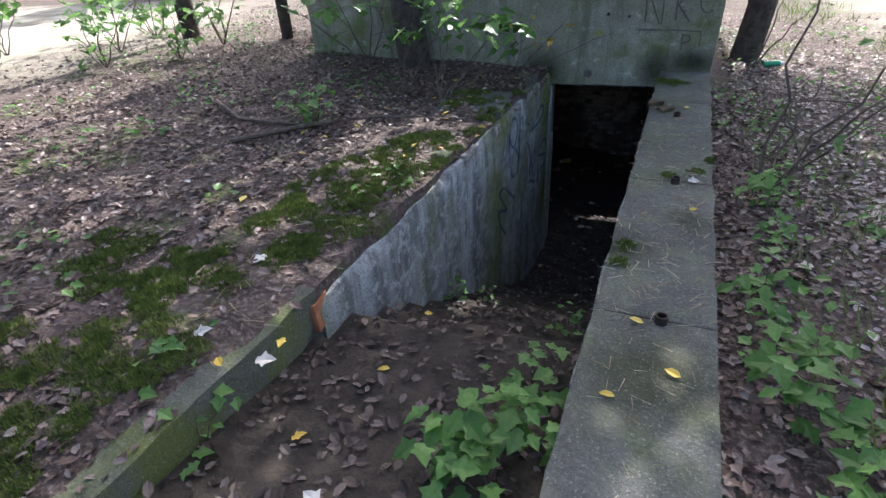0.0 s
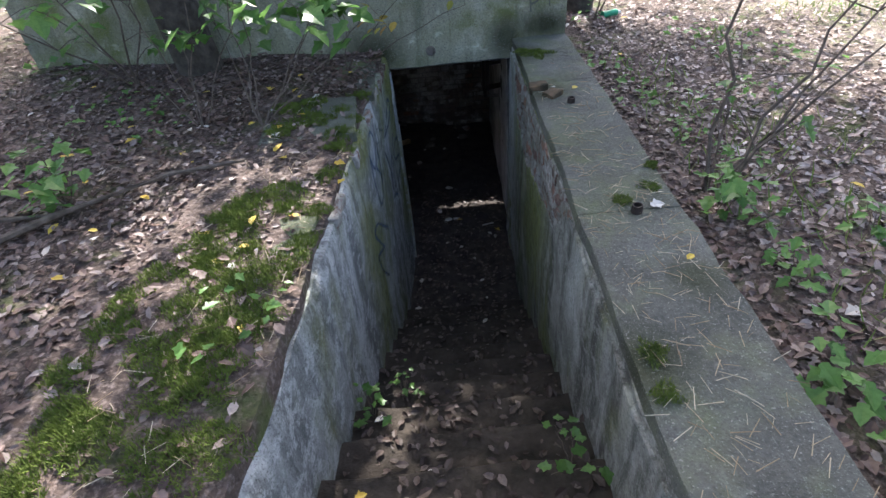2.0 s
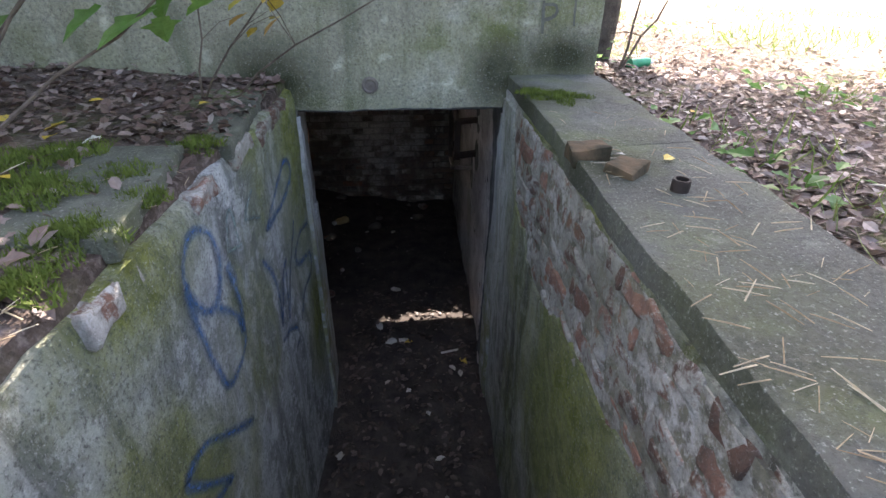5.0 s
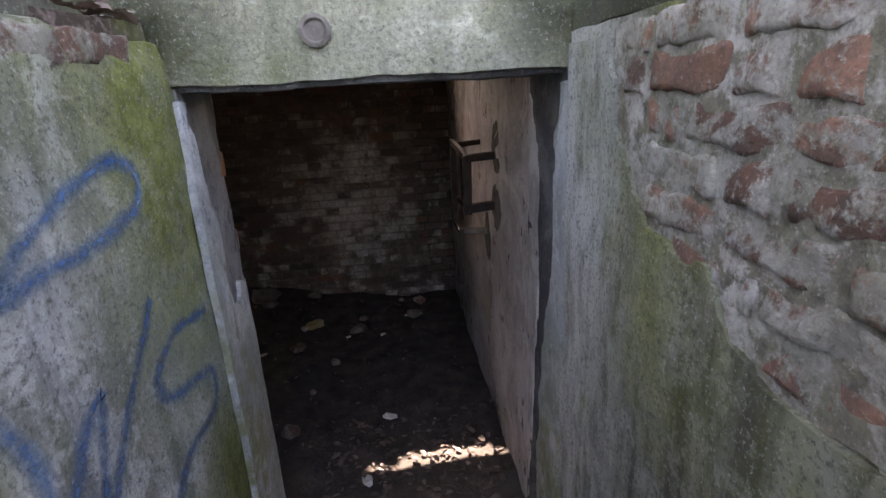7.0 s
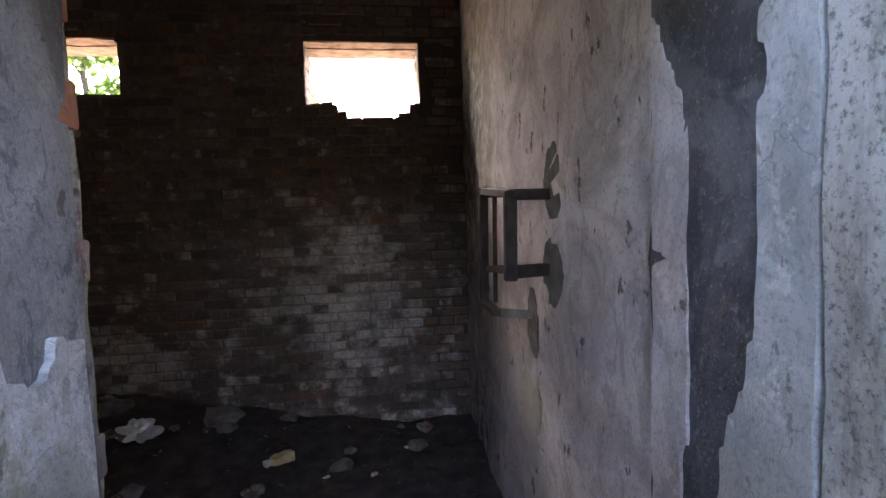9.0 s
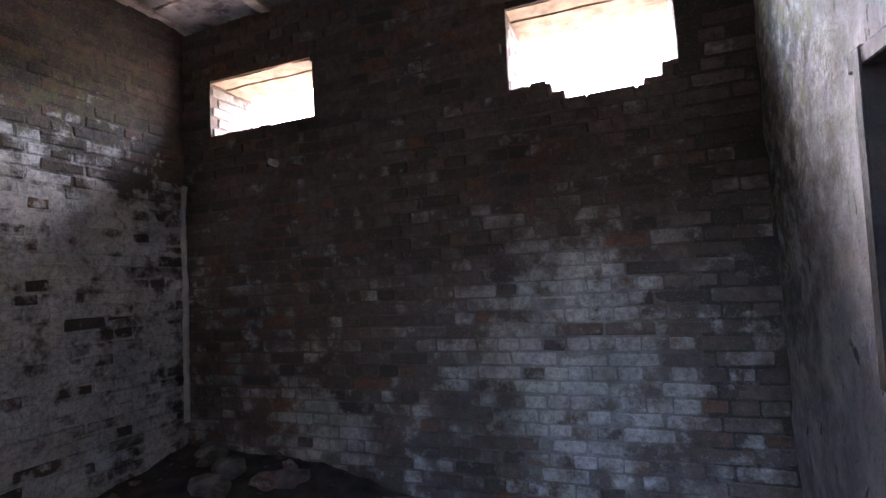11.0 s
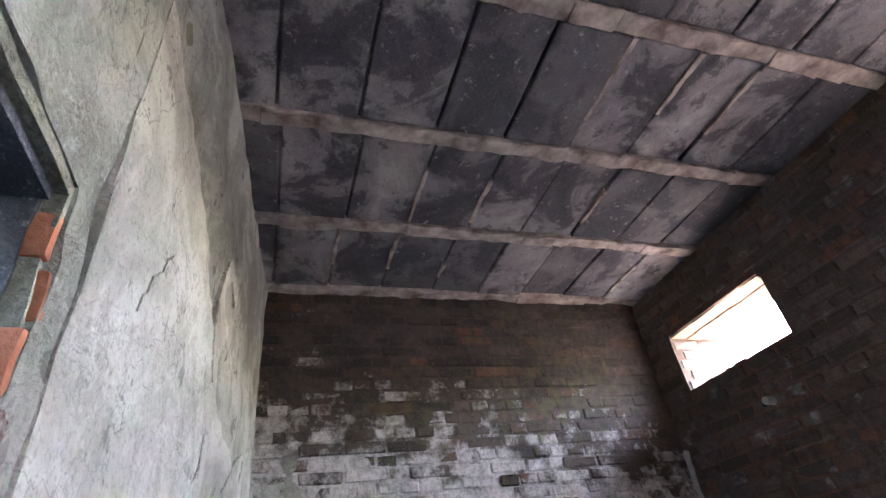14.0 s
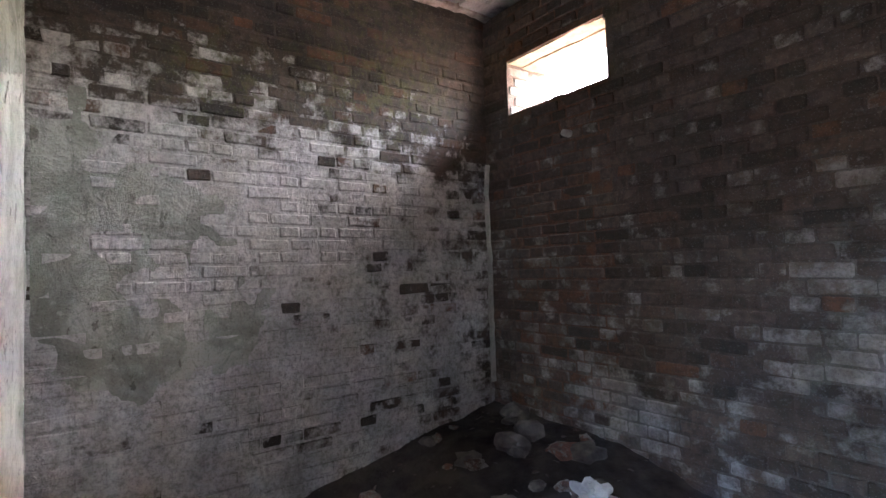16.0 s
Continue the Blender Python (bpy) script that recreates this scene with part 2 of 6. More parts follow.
def coat_mat(name, lo, mid, hi, pits, crack, green=(), dark=()):
    """Lime plaster: two tones of wash, pits down to the brown coat, hair cracks, damp spots."""
    n = Nodes(name, 0.88)
    base = n.ramp(n.noise(2.3, 8, 0.66, None, 0.7), (0.34, lo), (0.49, mid), (0.53, tuple(0.5 * (p + q) for p, q in zip(mid, hi))), (0.66, hi))
    base = n.mix(n.ramp(n.noise(7, 8, 0.72, n.scaled(1, 1, 0.5), 1.5), (0.55, 0.0), (0.58, 0.55)), base, lo)
    base = n.mix(n.ramp(n.noise(15, 6, 0.7), (0.58, 0.0), (0.64, 0.5)), base, hi)
    base = n.mix(n.ramp(n.noise(13, 5, 0.62, n.scaled(1, 1, 0.6, (2, 5, 1))), (0.635, 0.0), (0.66, pits)), base, (0.10, 0.085, 0.07))
    # hair cracks follow the borders of large warped cells
    warp = n.t.nodes.new("ShaderNodeVectorMath")
    warp.operation = "ADD"
    nz = n.t.nodes.new("ShaderNodeTexNoise")
    n.link(n.pos, nz.inputs["Vector"])
    nz.inputs["Scale"].default_value, nz.inputs["Detail"].default_value = 4.0, 5.0
    n.link(n.pos, warp.inputs[0])
    n.link(nz.outputs["Color"], warp.inputs[1])
    vo = n.t.nodes.new("ShaderNodeTexVoronoi")
    vo.feature = "DISTANCE_TO_EDGE"
    n.link(warp.outputs[0], vo.inputs["Vector"])
    vo.inputs["Scale"].default_value = 2.2
    line = n.ramp(vo.outputs["Distance"], (0.0, crack), (0.010, 0.0))
    base = n.mix(n.math("MULTIPLY", line, n.ramp(n.noise(1.6, 3), (0.45, 0.0), (0.55, 1.0))), base, (0.09, 0.085, 0.075))
    if green:
        base = n.mix(n.math("MULTIPLY", near_spot(n, green), n.ramp(n.noise(9, 7, 0.75), (0.40, 0.0), (0.56, 0.8))), base, (0.19, 0.20, 0.055))
    if dark:
        base = n.mix(n.math("MULTIPLY", near_spot(n, dark), n.ramp(n.noise(10, 7, 0.75), (0.38, 0.1), (0.56, 0.9))), base, (0.06, 0.057, 0.055))
    base = grit(n, base, 0.35)
    n.bump(n.noise(45, 8, 0.7), 0.8, 0.010, n.bump(n.noise(9, 8, 0.72, None, 0.8), 0.8, 0.03))
    return n.done(base)


def spray_mat(name, a, b):
    """Thin old spray paint that has flaked off in specks."""
    n = Nodes(name, 0.75)
    col = n.ramp(n.noise(9, 5), (0.32, a), (0.68, b))
    n.put(n.b.inputs["Base Color"], col)
    uv = n.t.nodes.new("ShaderNodeUVMap")
    sep = n.t.nodes.new("ShaderNodeSeparateXYZ")
    n.link(uv.outputs[0], sep.inputs[0])
    off = n.math("ABSOLUTE", n.math("SUBTRACT", n.math("MULTIPLY", sep.outputs[0], 2.0), 1.0))
    soft = n.ramp(n.math("ADD", off, n.math("MULTIPLY", n.math("SUBTRACT", n.noise(60, 4, 0.7), 0.5), 0.9)), (0.10, 0.80), (0.92, 0.0))
    n.put(n.b.inputs["Alpha"], n.math("MULTIPLY", soft, n.ramp(n.noise(40, 6, 0.7), (0.42, 1.0), (0.64, 0.45))))
    return n.m


def leaf_mat(name, stops, rough=0.5, through=0.45):
    n = Nodes(name, rough)
    col = n.ramp(n.math("FRACT", n.math("ADD", n.island, n.obrand())), *[(i / (len(stops) - 1), c) for i, c in enumerate(stops)])
    col = n.mix(n.ramp(n.noise(60, 3), (0.4, 0.0), (0.7, 0.35)), col, tuple(0.6 * v for v in stops[0]))
    n.put(n.b.inputs["Base Color"], col)
    if through:
        tr = n.t.nodes.new("ShaderNodeBsdfTranslucent")
        mx = n.t.nodes.new("ShaderNodeMixShader")
        mx.inputs[0].default_value = through
        n.link(col, tr.inputs["Color"])
        out = n.t.nodes["Material Output"]
        n.link(n.b.outputs[0], mx.inputs[1])
        n.link(tr.outputs[0], mx.inputs[2])
        n.link(mx.outputs[0], out.inputs["Surface"])
    return n.m


def ground_mat():
    n = Nodes("forest_soil", 0.95)
    col = n.ramp(n.noise(6, 6, 0.7), (0.3, (0.035, 0.025, 0.02)), (0.5, (0.075, 0.053, 0.043)), (0.7, (0.14, 0.105, 0.09)))
    col = n.mix(n.ramp(n.noise(48, 4), (0.5, 0.0), (0.7, 0.7)), col, (0.24, 0.19, 0.17))
    moss = n.math("MULTIPLY", n.ramp(n.noise(4.0, 5), (0.5, 0.0), (0.64, 1.0)), n.ramp(n.noise(0.9, 3), (0.45, 0.0), (0.6, 1.0)))
    col = n.mix(n.math("MULTIPLY", moss, 0.8), col, (0.075, 0.10, 0.025))
    # paler soil in the open clearing: sunlit brightness put into the colour
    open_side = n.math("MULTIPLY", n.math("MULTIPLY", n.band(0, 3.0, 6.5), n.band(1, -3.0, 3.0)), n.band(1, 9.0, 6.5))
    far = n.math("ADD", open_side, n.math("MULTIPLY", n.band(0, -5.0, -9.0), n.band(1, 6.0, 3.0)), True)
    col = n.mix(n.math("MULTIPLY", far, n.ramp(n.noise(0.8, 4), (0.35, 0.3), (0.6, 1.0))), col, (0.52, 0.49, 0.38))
    n.bump(n.noise(60, 6), 0.8, 0.02, n.bump(n.cells(24), 0.5, 0.03))
    return n.done(col)


CONCRETE = concrete_mat("weathered_concrete", (0.25, 0.245, 0.175), (0.38, 0.37, 0.275), (0.53, 0.515, 0.42), ((-0.10, 0, -0.02, 0.36, 1.3), (1.35, 0, 0.08, 0.40, 2.2), (1.05, 0, 0.02, 0.22, 1.0)))
# the spot at y -1.28 paints the dark of a hole round the loose bricks
COPING = concrete_mat("dirty_coping_concrete", (0.05, 0.051, 0.044), (0.10, 0.101, 0.09), (0.17, 0.17, 0.155), ((1.14, -4.38, 0, 0.26, 1.0), (1.06, -0.45, 0, 0.30, 1.0), (1.12, -1.28, 0, 0.22, 1.0), (0.98, -3.55, 0, 0.20, 1.0), (1.30, -3.2, 0, 0.15, 1.0)), 0.35)
MOSSY_STONE = concrete_mat("mossy_sunken_concrete", (0.06, 0.062, 0.045), (0.11, 0.11, 0.085), (0.17, 0.17, 0.14), (), 1.0)
SIDE = wallside_mat("damp_lime_render", (0.21, 0.22, 0.205), (0.37, 0.38, 0.37), (0.53, 0.535, 0.53), 0.65, 0.8, (0.11, 0.115, 0.11), ((0, -0.12, -0.25, 0.62, 0.5), (0, -0.75, -0.02, 0.30, 1.2), (-0.05, -1.7, -0.1, 0.5, 1.5), (0, -0.1, -1.4, 0.4, 0.6)))
SIDE_DARK = wallside_mat("dark_streaked_render", (0.15, 0.15, 0.13), (0.25, 0.25, 0.215), (0.41, 0.405, 0.375), 0.4, 0.9, (0.055, 0.052, 0.04), ((1.05, -1.6, -0.75, 0.7, 1.0), (1.07, -0.7, -0.2, 0.5, 1.0)), ((1.1, -0.08, -1.0, 0.5, 0.22),))
PLASTER = plaster_mat()
PLASTER_GREY = coat_mat("grey_green_plaster_coat", (0.21, 0.21, 0.175), (0.33, 0.33, 0.275), (0.50, 0.49, 0.43), 0.7, 0.7)
LIMECOAT = coat_mat("white_lime_coat", (0.40, 0.39, 0.33), (0.54, 0.525, 0.46), (0.70, 0.685, 0.62), 0.5, 0.8)
PLASTER_RIGHT = coat_mat("pitted_pink_grey_plaster", (0.35, 0.32, 0.315), (0.54, 0.505, 0.50), (0.70, 0.665, 0.66), 0.9, 0.3, ((1.24, 3.0, 0.1, 1.1, 0.8), (1.25, 3.3, -0.6, 0.5, 0.6)), ((1.25, 3.2, -0.3, 1.0, 0.5), (1.25, 2.9, -2.2, 0.8, 1.0), (1.2, 1.3, -2.35, 0.5, 1.0)))
JAMBLIME = coat_mat("streaked_jamb_lime", (0.27, 0.285, 0.285), (0.43, 0.445, 0.445), (0.62, 0.625, 0.62), 0.6, 0.5, ((0.0, 0.0, -1.5, 0.5, 0.4), (1.1, 0.0, -1.9, 0.6, 0.6)))
DARKRENDER = coat_mat("dark_lining_render", (0.045, 0.047, 0.055), (0.085, 0.086, 0.096), (0.18, 0.18, 0.19), 0.5, 0.5)
DARKPLASTER = coat_mat("dark_grey_plaster", (0.07, 0.07, 0.072), (0.16, 0.158, 0.155), (0.30, 0.295, 0.28), 0.8, 0.5)
DARKPATCH = simple_mat("dark_cement_patch", (0.06, 0.062, 0.06), (0.16, 0.16, 0.15), 12, 0.9, 0, 0.01, 50)
BACK_PATCH = ((0.26, Y1, -1.25, 0.72, 0.8), (0.36, Y1, -0.95, 0.55, 1.0), (-1.3, Y1, -1.75, 0.4, 1.0))
LEFT_MOSS = ((X0, 2.5, 0.45, 0.9, 1.0), (X0, 1.5, 0.2, 0.5, 1.0))
BRICK_BACK = brick_mat("sooty_whitewashed_brick", 3.0, -9.5, 0.2, BACK_PATCH, ((0.27, 0.23, 0.20), (0.68, 0.61, 0.56)), 0.34, 1.9, 5.5, (0.23, 0.165, 0.13), under=0.2)
BRICK_LEFT = brick_mat("peeling_whitewashed_brick", 0.70, -0.38, 0.10, (), ((0.45, 0.42, 0.385), (0.74, 0.70, 0.665)), 0.5, 2.1, 5.5, slope=0.17, mossy=LEFT_MOSS, under=0.62)
BRICK_BARE = brick_mat("limed_red_brick", -34.0, 26.0, 0.25, (), ((0.17, 0.165, 0.12), (0.47, 0.44, 0.41)), 0.5, 3.0, 15.0, (0.30, 0.155, 0.11))
BED = brick_mat("smeared_lime_mortar", -34.0, 26.0, 0.12, (), ((0.17, 0.168, 0.12), (0.46, 0.43, 0.405)), 0.0, 3.0, 15.0, (0.24, 0.22, 0.165))
REVEAL = brick_mat("whitewashed_reveal_brick", -30.0, -20.0, 0.0, (), ((0.16, 0.15, 0.13), (0.32, 0.305, 0.275)))
MORTAR_BACK = brick_mat("sooty_washed_mortar", 3.0, -9.5, 0.2, BACK_PATCH, ((0.13, 0.115, 0.10), (0.42, 0.38, 0.35)), 0.0, 1.9, 5.5, under=0.2)
MORTAR_LEFT = brick_mat("peeling_washed_mortar", 0.70, -0.38, 0.10, (), ((0.43, 0.40, 0.37), (0.70, 0.665, 0.635)), 0.0, 2.1, 5.5, slope=0.17, mossy=LEFT_MOSS, under=0.62)
SOIL = ground_mat()
PITFLOOR = simple_mat("dark_earth_floor", (0.022, 0.018, 0.016), (0.075, 0.06, 0.052), 7, 0.95, 0, 0.02, 40)
STEPSOIL = simple_mat("soil_covered_step", (0.02, 0.016, 0.012), (0.058, 0.046, 0.036), 6, 0.95, 0, 0.02, 45)
SLAB = slab_mat()
RIB = simple_mat("pale_plastered_rib", (0.17, 0.13, 0.115), (0.60, 0.52, 0.47), 9, 0.9, 0, 0.012, 45)
BARK = simple_mat("dark_bark", (0.03, 0.025, 0.02), (0.10, 0.085, 0.07), 12, 0.95, 0, 0.03, 25)
TWIG = simple_mat("grey_brown_twig", (0.06, 0.045, 0.035), (0.16, 0.125, 0.10), 20)
RUST = simple_mat("rusty_steel", (0.026, 0.021, 0.019), (0.06, 0.044, 0.038), 18, 0.7, 0.4)
MOSS = simple_mat("green_moss", (0.05, 0.075, 0.012), (0.135, 0.17, 0.032), 20, 0.95, 0, 0.0, 90)
PAINT = spray_mat("blue_spray_paint", (0.02, 0.075, 0.18), (0.06, 0.135, 0.25))
PAINT_PALE = spray_mat("faded_teal_spray_paint", (0.12, 0.18, 0.17), (0.2, 0.27, 0.25))
SCRATCH = simple_mat("dark_scratched_lines", (0.09, 0.09, 0.075), (0.16, 0.16, 0.13), 14)
PLASTIC = simple_mat("white_plastic", (0.55, 0.57, 0.58), (0.75, 0.76, 0.76), 14, 0.4, 0, 0.004)
PAPER = simple_mat("dirty_white_scrap", (0.40, 0.38, 0.35), (0.62, 0.6, 0.56), 14)
CARTON = simple_mat("stained_yellow_carton", (0.30, 0.20, 0.08), (0.5, 0.38, 0.2), 14)
GREENPLASTIC = simple_mat("green_plastic", (0.02, 0.22, 0.10), (0.05, 0.36, 0.2), 14, 0.35)
WOOD = simple_mat("weathered_board", (0.16, 0.12, 0.085), (0.36, 0.28, 0.20), 10)
ORANGE = simple_mat("bare_orange_brick", (0.26, 0.10, 0.05), (0.42, 0.17, 0.085), 14, 0.93, 0, 0.01)
WOODBRICK = simple_mat("mossy_brown_brick", (0.03, 0.028, 0.017), (0.13, 0.085, 0.05), 16, 0.95, 0, 0.01, 40)
STONE = simple_mat("dusty_rubble", (0.08, 0.07, 0.062), (0.22, 0.19, 0.17), 9, 0.93, 0, 0.02, 30)
LITTER = leaf_mat("dry_leaf_litter", [(0.05, 0.03, 0.024), (0.105, 0.062, 0.05), (0.18, 0.12, 0.098), (0.075, 0.045, 0.036), (0.27, 0.205, 0.18), (0.13, 0.08, 0.066), (0.36, 0.30, 0.275)], 0.5, 0.12)
WETLITTER = leaf_mat("damp_leaf_litter", [(0.025, 0.016, 0.013), (0.055, 0.036, 0.029), (0.10, 0.07, 0.057), (0.038, 0.026, 0.021), (0.17, 0.13, 0.115), (0.07, 0.046, 0.038)], 0.5, 0.1)
# lighter copy of the litter, with the skylight's sheen put into its colour
SKYLIT_LITTER = leaf_mat("skylit_leaf_litter", [(0.12, 0.085, 0.07), (0.25, 0.19, 0.165), (0.38, 0.31, 0.285), (0.17, 0.12, 0.105), (0.50, 0.435, 0.41), (0.30, 0.225, 0.20)], 0.5, 0.12)
PALELEAF = leaf_mat("pale_fallen_leaf", [(0.42, 0.38, 0.33), (0.56, 0.54, 0.50), (0.48, 0.40, 0.33)], 0.5, 0.1)
YELLOWLEAF = leaf_mat("yellow_fallen_leaf", [(0.55, 0.38, 0.04), (0.62, 0.47, 0.10), (0.50, 0.30, 0.03)], 0.5, 0.2)
GREENLEAF = leaf_mat("fresh_green_leaf", [(0.08, 0.17, 0.04), (0.13, 0.26, 0.065), (0.19, 0.34, 0.095), (0.11, 0.22, 0.07)], 0.35, 0.5)
CANOPYLEAF = leaf_mat("canopy_leaf", [(0.04, 0.09, 0.015), (0.07, 0.14, 0.03), (0.10, 0.17, 0.03)], 0.5, 0.4)
AUTUMNLEAF = leaf_mat("turning_leaf", [(0.20, 0.24, 0.04), (0.5, 0.36, 0.07), (0.42, 0.22, 0.08)], 0.45, 0.45)
NEEDLE = leaf_mat("dry_needle", [(0.22, 0.15, 0.09), (0.36, 0.28, 0.18), (0.48, 0.42, 0.32)], 0.7, 0.0)
GRASS = leaf_mat("grass_blade", [(0.09, 0.15, 0.03), (0.15, 0.22, 0.05), (0.24, 0.26, 0.10)], 0.5, 0.3)


# ---------- mesh helpers ----------
def link_mesh(name, bm, material, parent=None, smooth=False):
    me = bpy.data.meshes.new(name)
    bm.normal_update()
    bm.to_mesh(me)
    bm.free()
    for m in material if isinstance(material, list) else [material]:
        me.materials.append(m)
    if smooth:
        for p in me.polygons:
            p.use_smooth = True
        me.set_sharp_from_angle(angle=radians(40))
    ob = new(name, me)
    if parent:
        ob.parent = parent
    return ob


def part(name, bm, material, parent, label="", smooth=False):
    ob = link_mesh(name, bm, material, parent, smooth)
    return tagged(ob, label) if label else ob


def thing(name, label, category, at=(0, 0, 0), group="", turn=0.0):
    ob = new(name)
    ob.empty_display_size = 0.05
    ob.matrix_basis = pose(*at, 0, 0, turn)
    return tagged(ob, label, category, group)


def setting(name, bm, material, label, category, smooth=False):
    return tagged(link_mesh(name, bm, material, None, smooth), label, category, "", "structure")


def prism(bm, poly, z0, z1, slot=0):
    low = [bm.verts.new((x, y, z0)) for x, y in poly]
    top = [bm.verts.new((x, y, z1)) for x, y in poly]
    k = len(poly)
    fs = [bm.faces.new(low[::-1]), bm.faces.new(top)]
    fs += [bm.faces.new((low[i], low[(i + 1) % k], top[(i + 1) % k], top[i])) for i in range(k)]
    for f in fs:
        f.material_index = slot
    return fs


def box(bm, x0, x1, y0, y1, z0, z1, slot=0):
    return prism(bm, [(x0, y0), (x1, y0), (x1, y1), (x0, y1)], z0, z1, slot)


def bevelled(bm, width, segments=2):
    bmesh.ops.bevel(bm, geom=list(bm.edges), offset=width, segments=segments, affect="EDGES", profile=0.6)


def weather(bm, step, amp, scale=3.0, fine=0.0):
    """Cut long edges down to about step, then push the surface in and out by smooth noise."""
    for _ in range(7):
        long = [e for e in bm.edges if e.calc_length() > step * 1.5]
        if not long:
            break
        bmesh.ops.subdivide_edges(bm, edges=long, cuts=1, use_grid_fill=True)
    bm.normal_update()
    for v in bm.verts:
        p = v.co
        d = noise.noise_vector(p * scale) * amp
        if fine:
            d += noise.noise_vector(p * scale * 6) * fine
        v.co = p + d


def tube(bm, pts, r0, r1, sides=6):
    """A tapered round bar through points."""
    rings = []
    for i, p in enumerate(pts):
        p = Vector(p)
        d = (Vector(pts[min(i + 1, len(pts) - 1)]) - Vector(pts[max(i - 1, 0)])).normalized()
        a = d.orthogonal().normalized()
        b = d.cross(a)
        r = r0 + (r1 - r0) * i / max(1, len(pts) - 1)
        rings.append([bm.verts.new(p + (a * math.cos(2 * math.pi * k / sides) + b * math.sin(2 * math.pi * k / sides)) * r) for k in range(sides)])
    for u, w in zip(rings, rings[1:]):
        for k in range(sides):
            bm.faces.new((u[k], u[(k + 1) % sides], w[(k + 1) % sides], w[k]))
    bm.faces.new(rings[0][::-1])
    bm.faces.new(rings[-1])


def bar(bm, a, b, w, h, up=(0, 0, 1)):
    """A square bar from a to b."""
    a, b, up = Vector(a), Vector(b), Vector(up)
    d = (b - a).normalized()
    s = d.cross(up).normalized() * w / 2
    u = s.cross(d).normalized() * h / 2
    q = [[bm.verts.new(p + i * s + j * u) for i, j in ((-1, -1), (1, -1), (1, 1), (-1, 1))] for p in (a, b)]
    bm.faces.new(q[0][::-1])
    bm.faces.new(q[1])
    for k in range(4):
        bm.faces.new((q[0][k], q[0][(k + 1) % 4], q[1][(k + 1) % 4], q[1][k]))


def lump(bm, at, sx, sy, sz, rough=0.25, cuts=2, seed=0.0):
    """A rough stone or clod."""
    m = bmesh.ops.create_icosphere(bm, subdivisions=cuts, radius=1.0)
    for v in m["verts"]:
        n = 1 + rough * noise.noise(v.co * 1.7 + Vector((seed, seed * 2, 0)))
        v.co = Vector((v.co.x * sx * n, v.co.y * sy * n, v.co.z * sz * n)) + Vector(at)


# leaf outlines: (along, across, fold)
OVAL = ([(0, 0, 0), (0.3, 0.26, 0.06), (0.7, 0.24, 0.05), (1, 0, -0.08), (0.7, -0.24, 0.05), (0.3, -0.26, 0.06), (0.5, 0, -0.02)],
        [(0, 6, 1), (1, 6, 2), (2, 6, 3), (3, 6, 4), (4, 6, 5), (5, 6, 0)])
HALF = [(0.08, 0.20, 0.03), (0.24, 0.19, 0.02), (0.36, 0.34, 0.05), (0.46, 0.46, 0.07), (0.54, 0.27, 0.03), (0.74, 0.20, 0.0)]
LOBED = ([(0, 0, 0), *HALF, (1, 0, -0.12), *[(a, -b, c) for a, b, c in HALF[::-1]], (0.42, 0, -0.04)],
         [(i, 14, (i + 1) % 14) for i in range(14)])
BLADE = ([(0, 0.03, 0), (0, -0.03, 0), (0.55, 0.025, 0.0), (0.55, -0.025, 0.0), (1, 0, 0.12)], [(1, 0, 2, 3), (3, 2, 4)])
STICK = ([(0, 0.012, 0), (0, -0.012, 0), (1, 0.006, 0.03), (1, -0.006, 0.03)], [(1, 0, 2, 3)])


def leaf_mesh(name, spots, shape, material, parent=None):
    """spots: (x, y, z, size, heading, tilt, roll) a leaf; one joined mesh."""
    verts, faces = shape
    tv = np.array(verts, float)
    s = np.array(spots, float)
    ca, sa, ct, st, cr, sr = np.cos(s[:, 4]), np.sin(s[:, 4]), np.cos(s[:, 5]), np.sin(s[:, 5]), np.cos(s[:, 6]), np.sin(s[:, 6])
    o = np.zeros_like(ca)
    rz = np.stack([np.stack([ca, -sa, o], 1), np.stack([sa, ca, o], 1), np.stack([o, o, o + 1], 1)], 1)
    ry = np.stack([np.stack([ct, o, -st], 1), np.stack([o, o + 1, o], 1), np.stack([st, o, ct], 1)], 1)
    rx = np.stack([np.stack([o + 1, o, o], 1), np.stack([o, cr, -sr], 1), np.stack([o, sr, cr], 1)], 1)
    rot = rz @ ry @ rx
    co = np.einsum("nij,kj->nki", rot, tv) * s[:, 3][:, None, None] + s[:, None, :3]
    k = len(tv)
    fl = [tuple(i * k + j for j in f) for i in range(len(s)) for f in faces]
    me = bpy.data.meshes.new(name)
    me.from_pydata(co.reshape(-1, 3).tolist(), [], fl)
    me.materials.append(material)
    ob = new(name, me)
    if parent:
        ob.parent = parent
    return ob


rng = random.Random(7)


def smooth01(a, b, v):
    t = min(1.0, max(0.0, (v - a) / (b - a)))
    return t * t * (3 - 2 * t)


# ---------- ground outside ----------
def ground_z(x, y):
    z = 0.035 * noise.noise(Vector((x * 1.3, y * 1.3, 0))) + 0.05 * noise.noise(Vector((x * 0.35, y * 0.35, 3)))
    rx = right_x(y) + WALL_R
    z -= 0.15 * smooth01(rx - 0.5, rx - 0.1, x)                      # the soil beside the right wall lies lower
    z += 0.04 * smooth01(0.0, -0.8, x) + 0.10 * smooth01(-1.0, -4.0, x)
    z -= 0.10 * smooth01(-5.2, -6.6, y)
    far = math.hypot(x, y)
    z += 0.5 * noise.noise(Vector((x * 0.06, y * 0.06, 9))) * smooth01(8, 30, far)
    return z


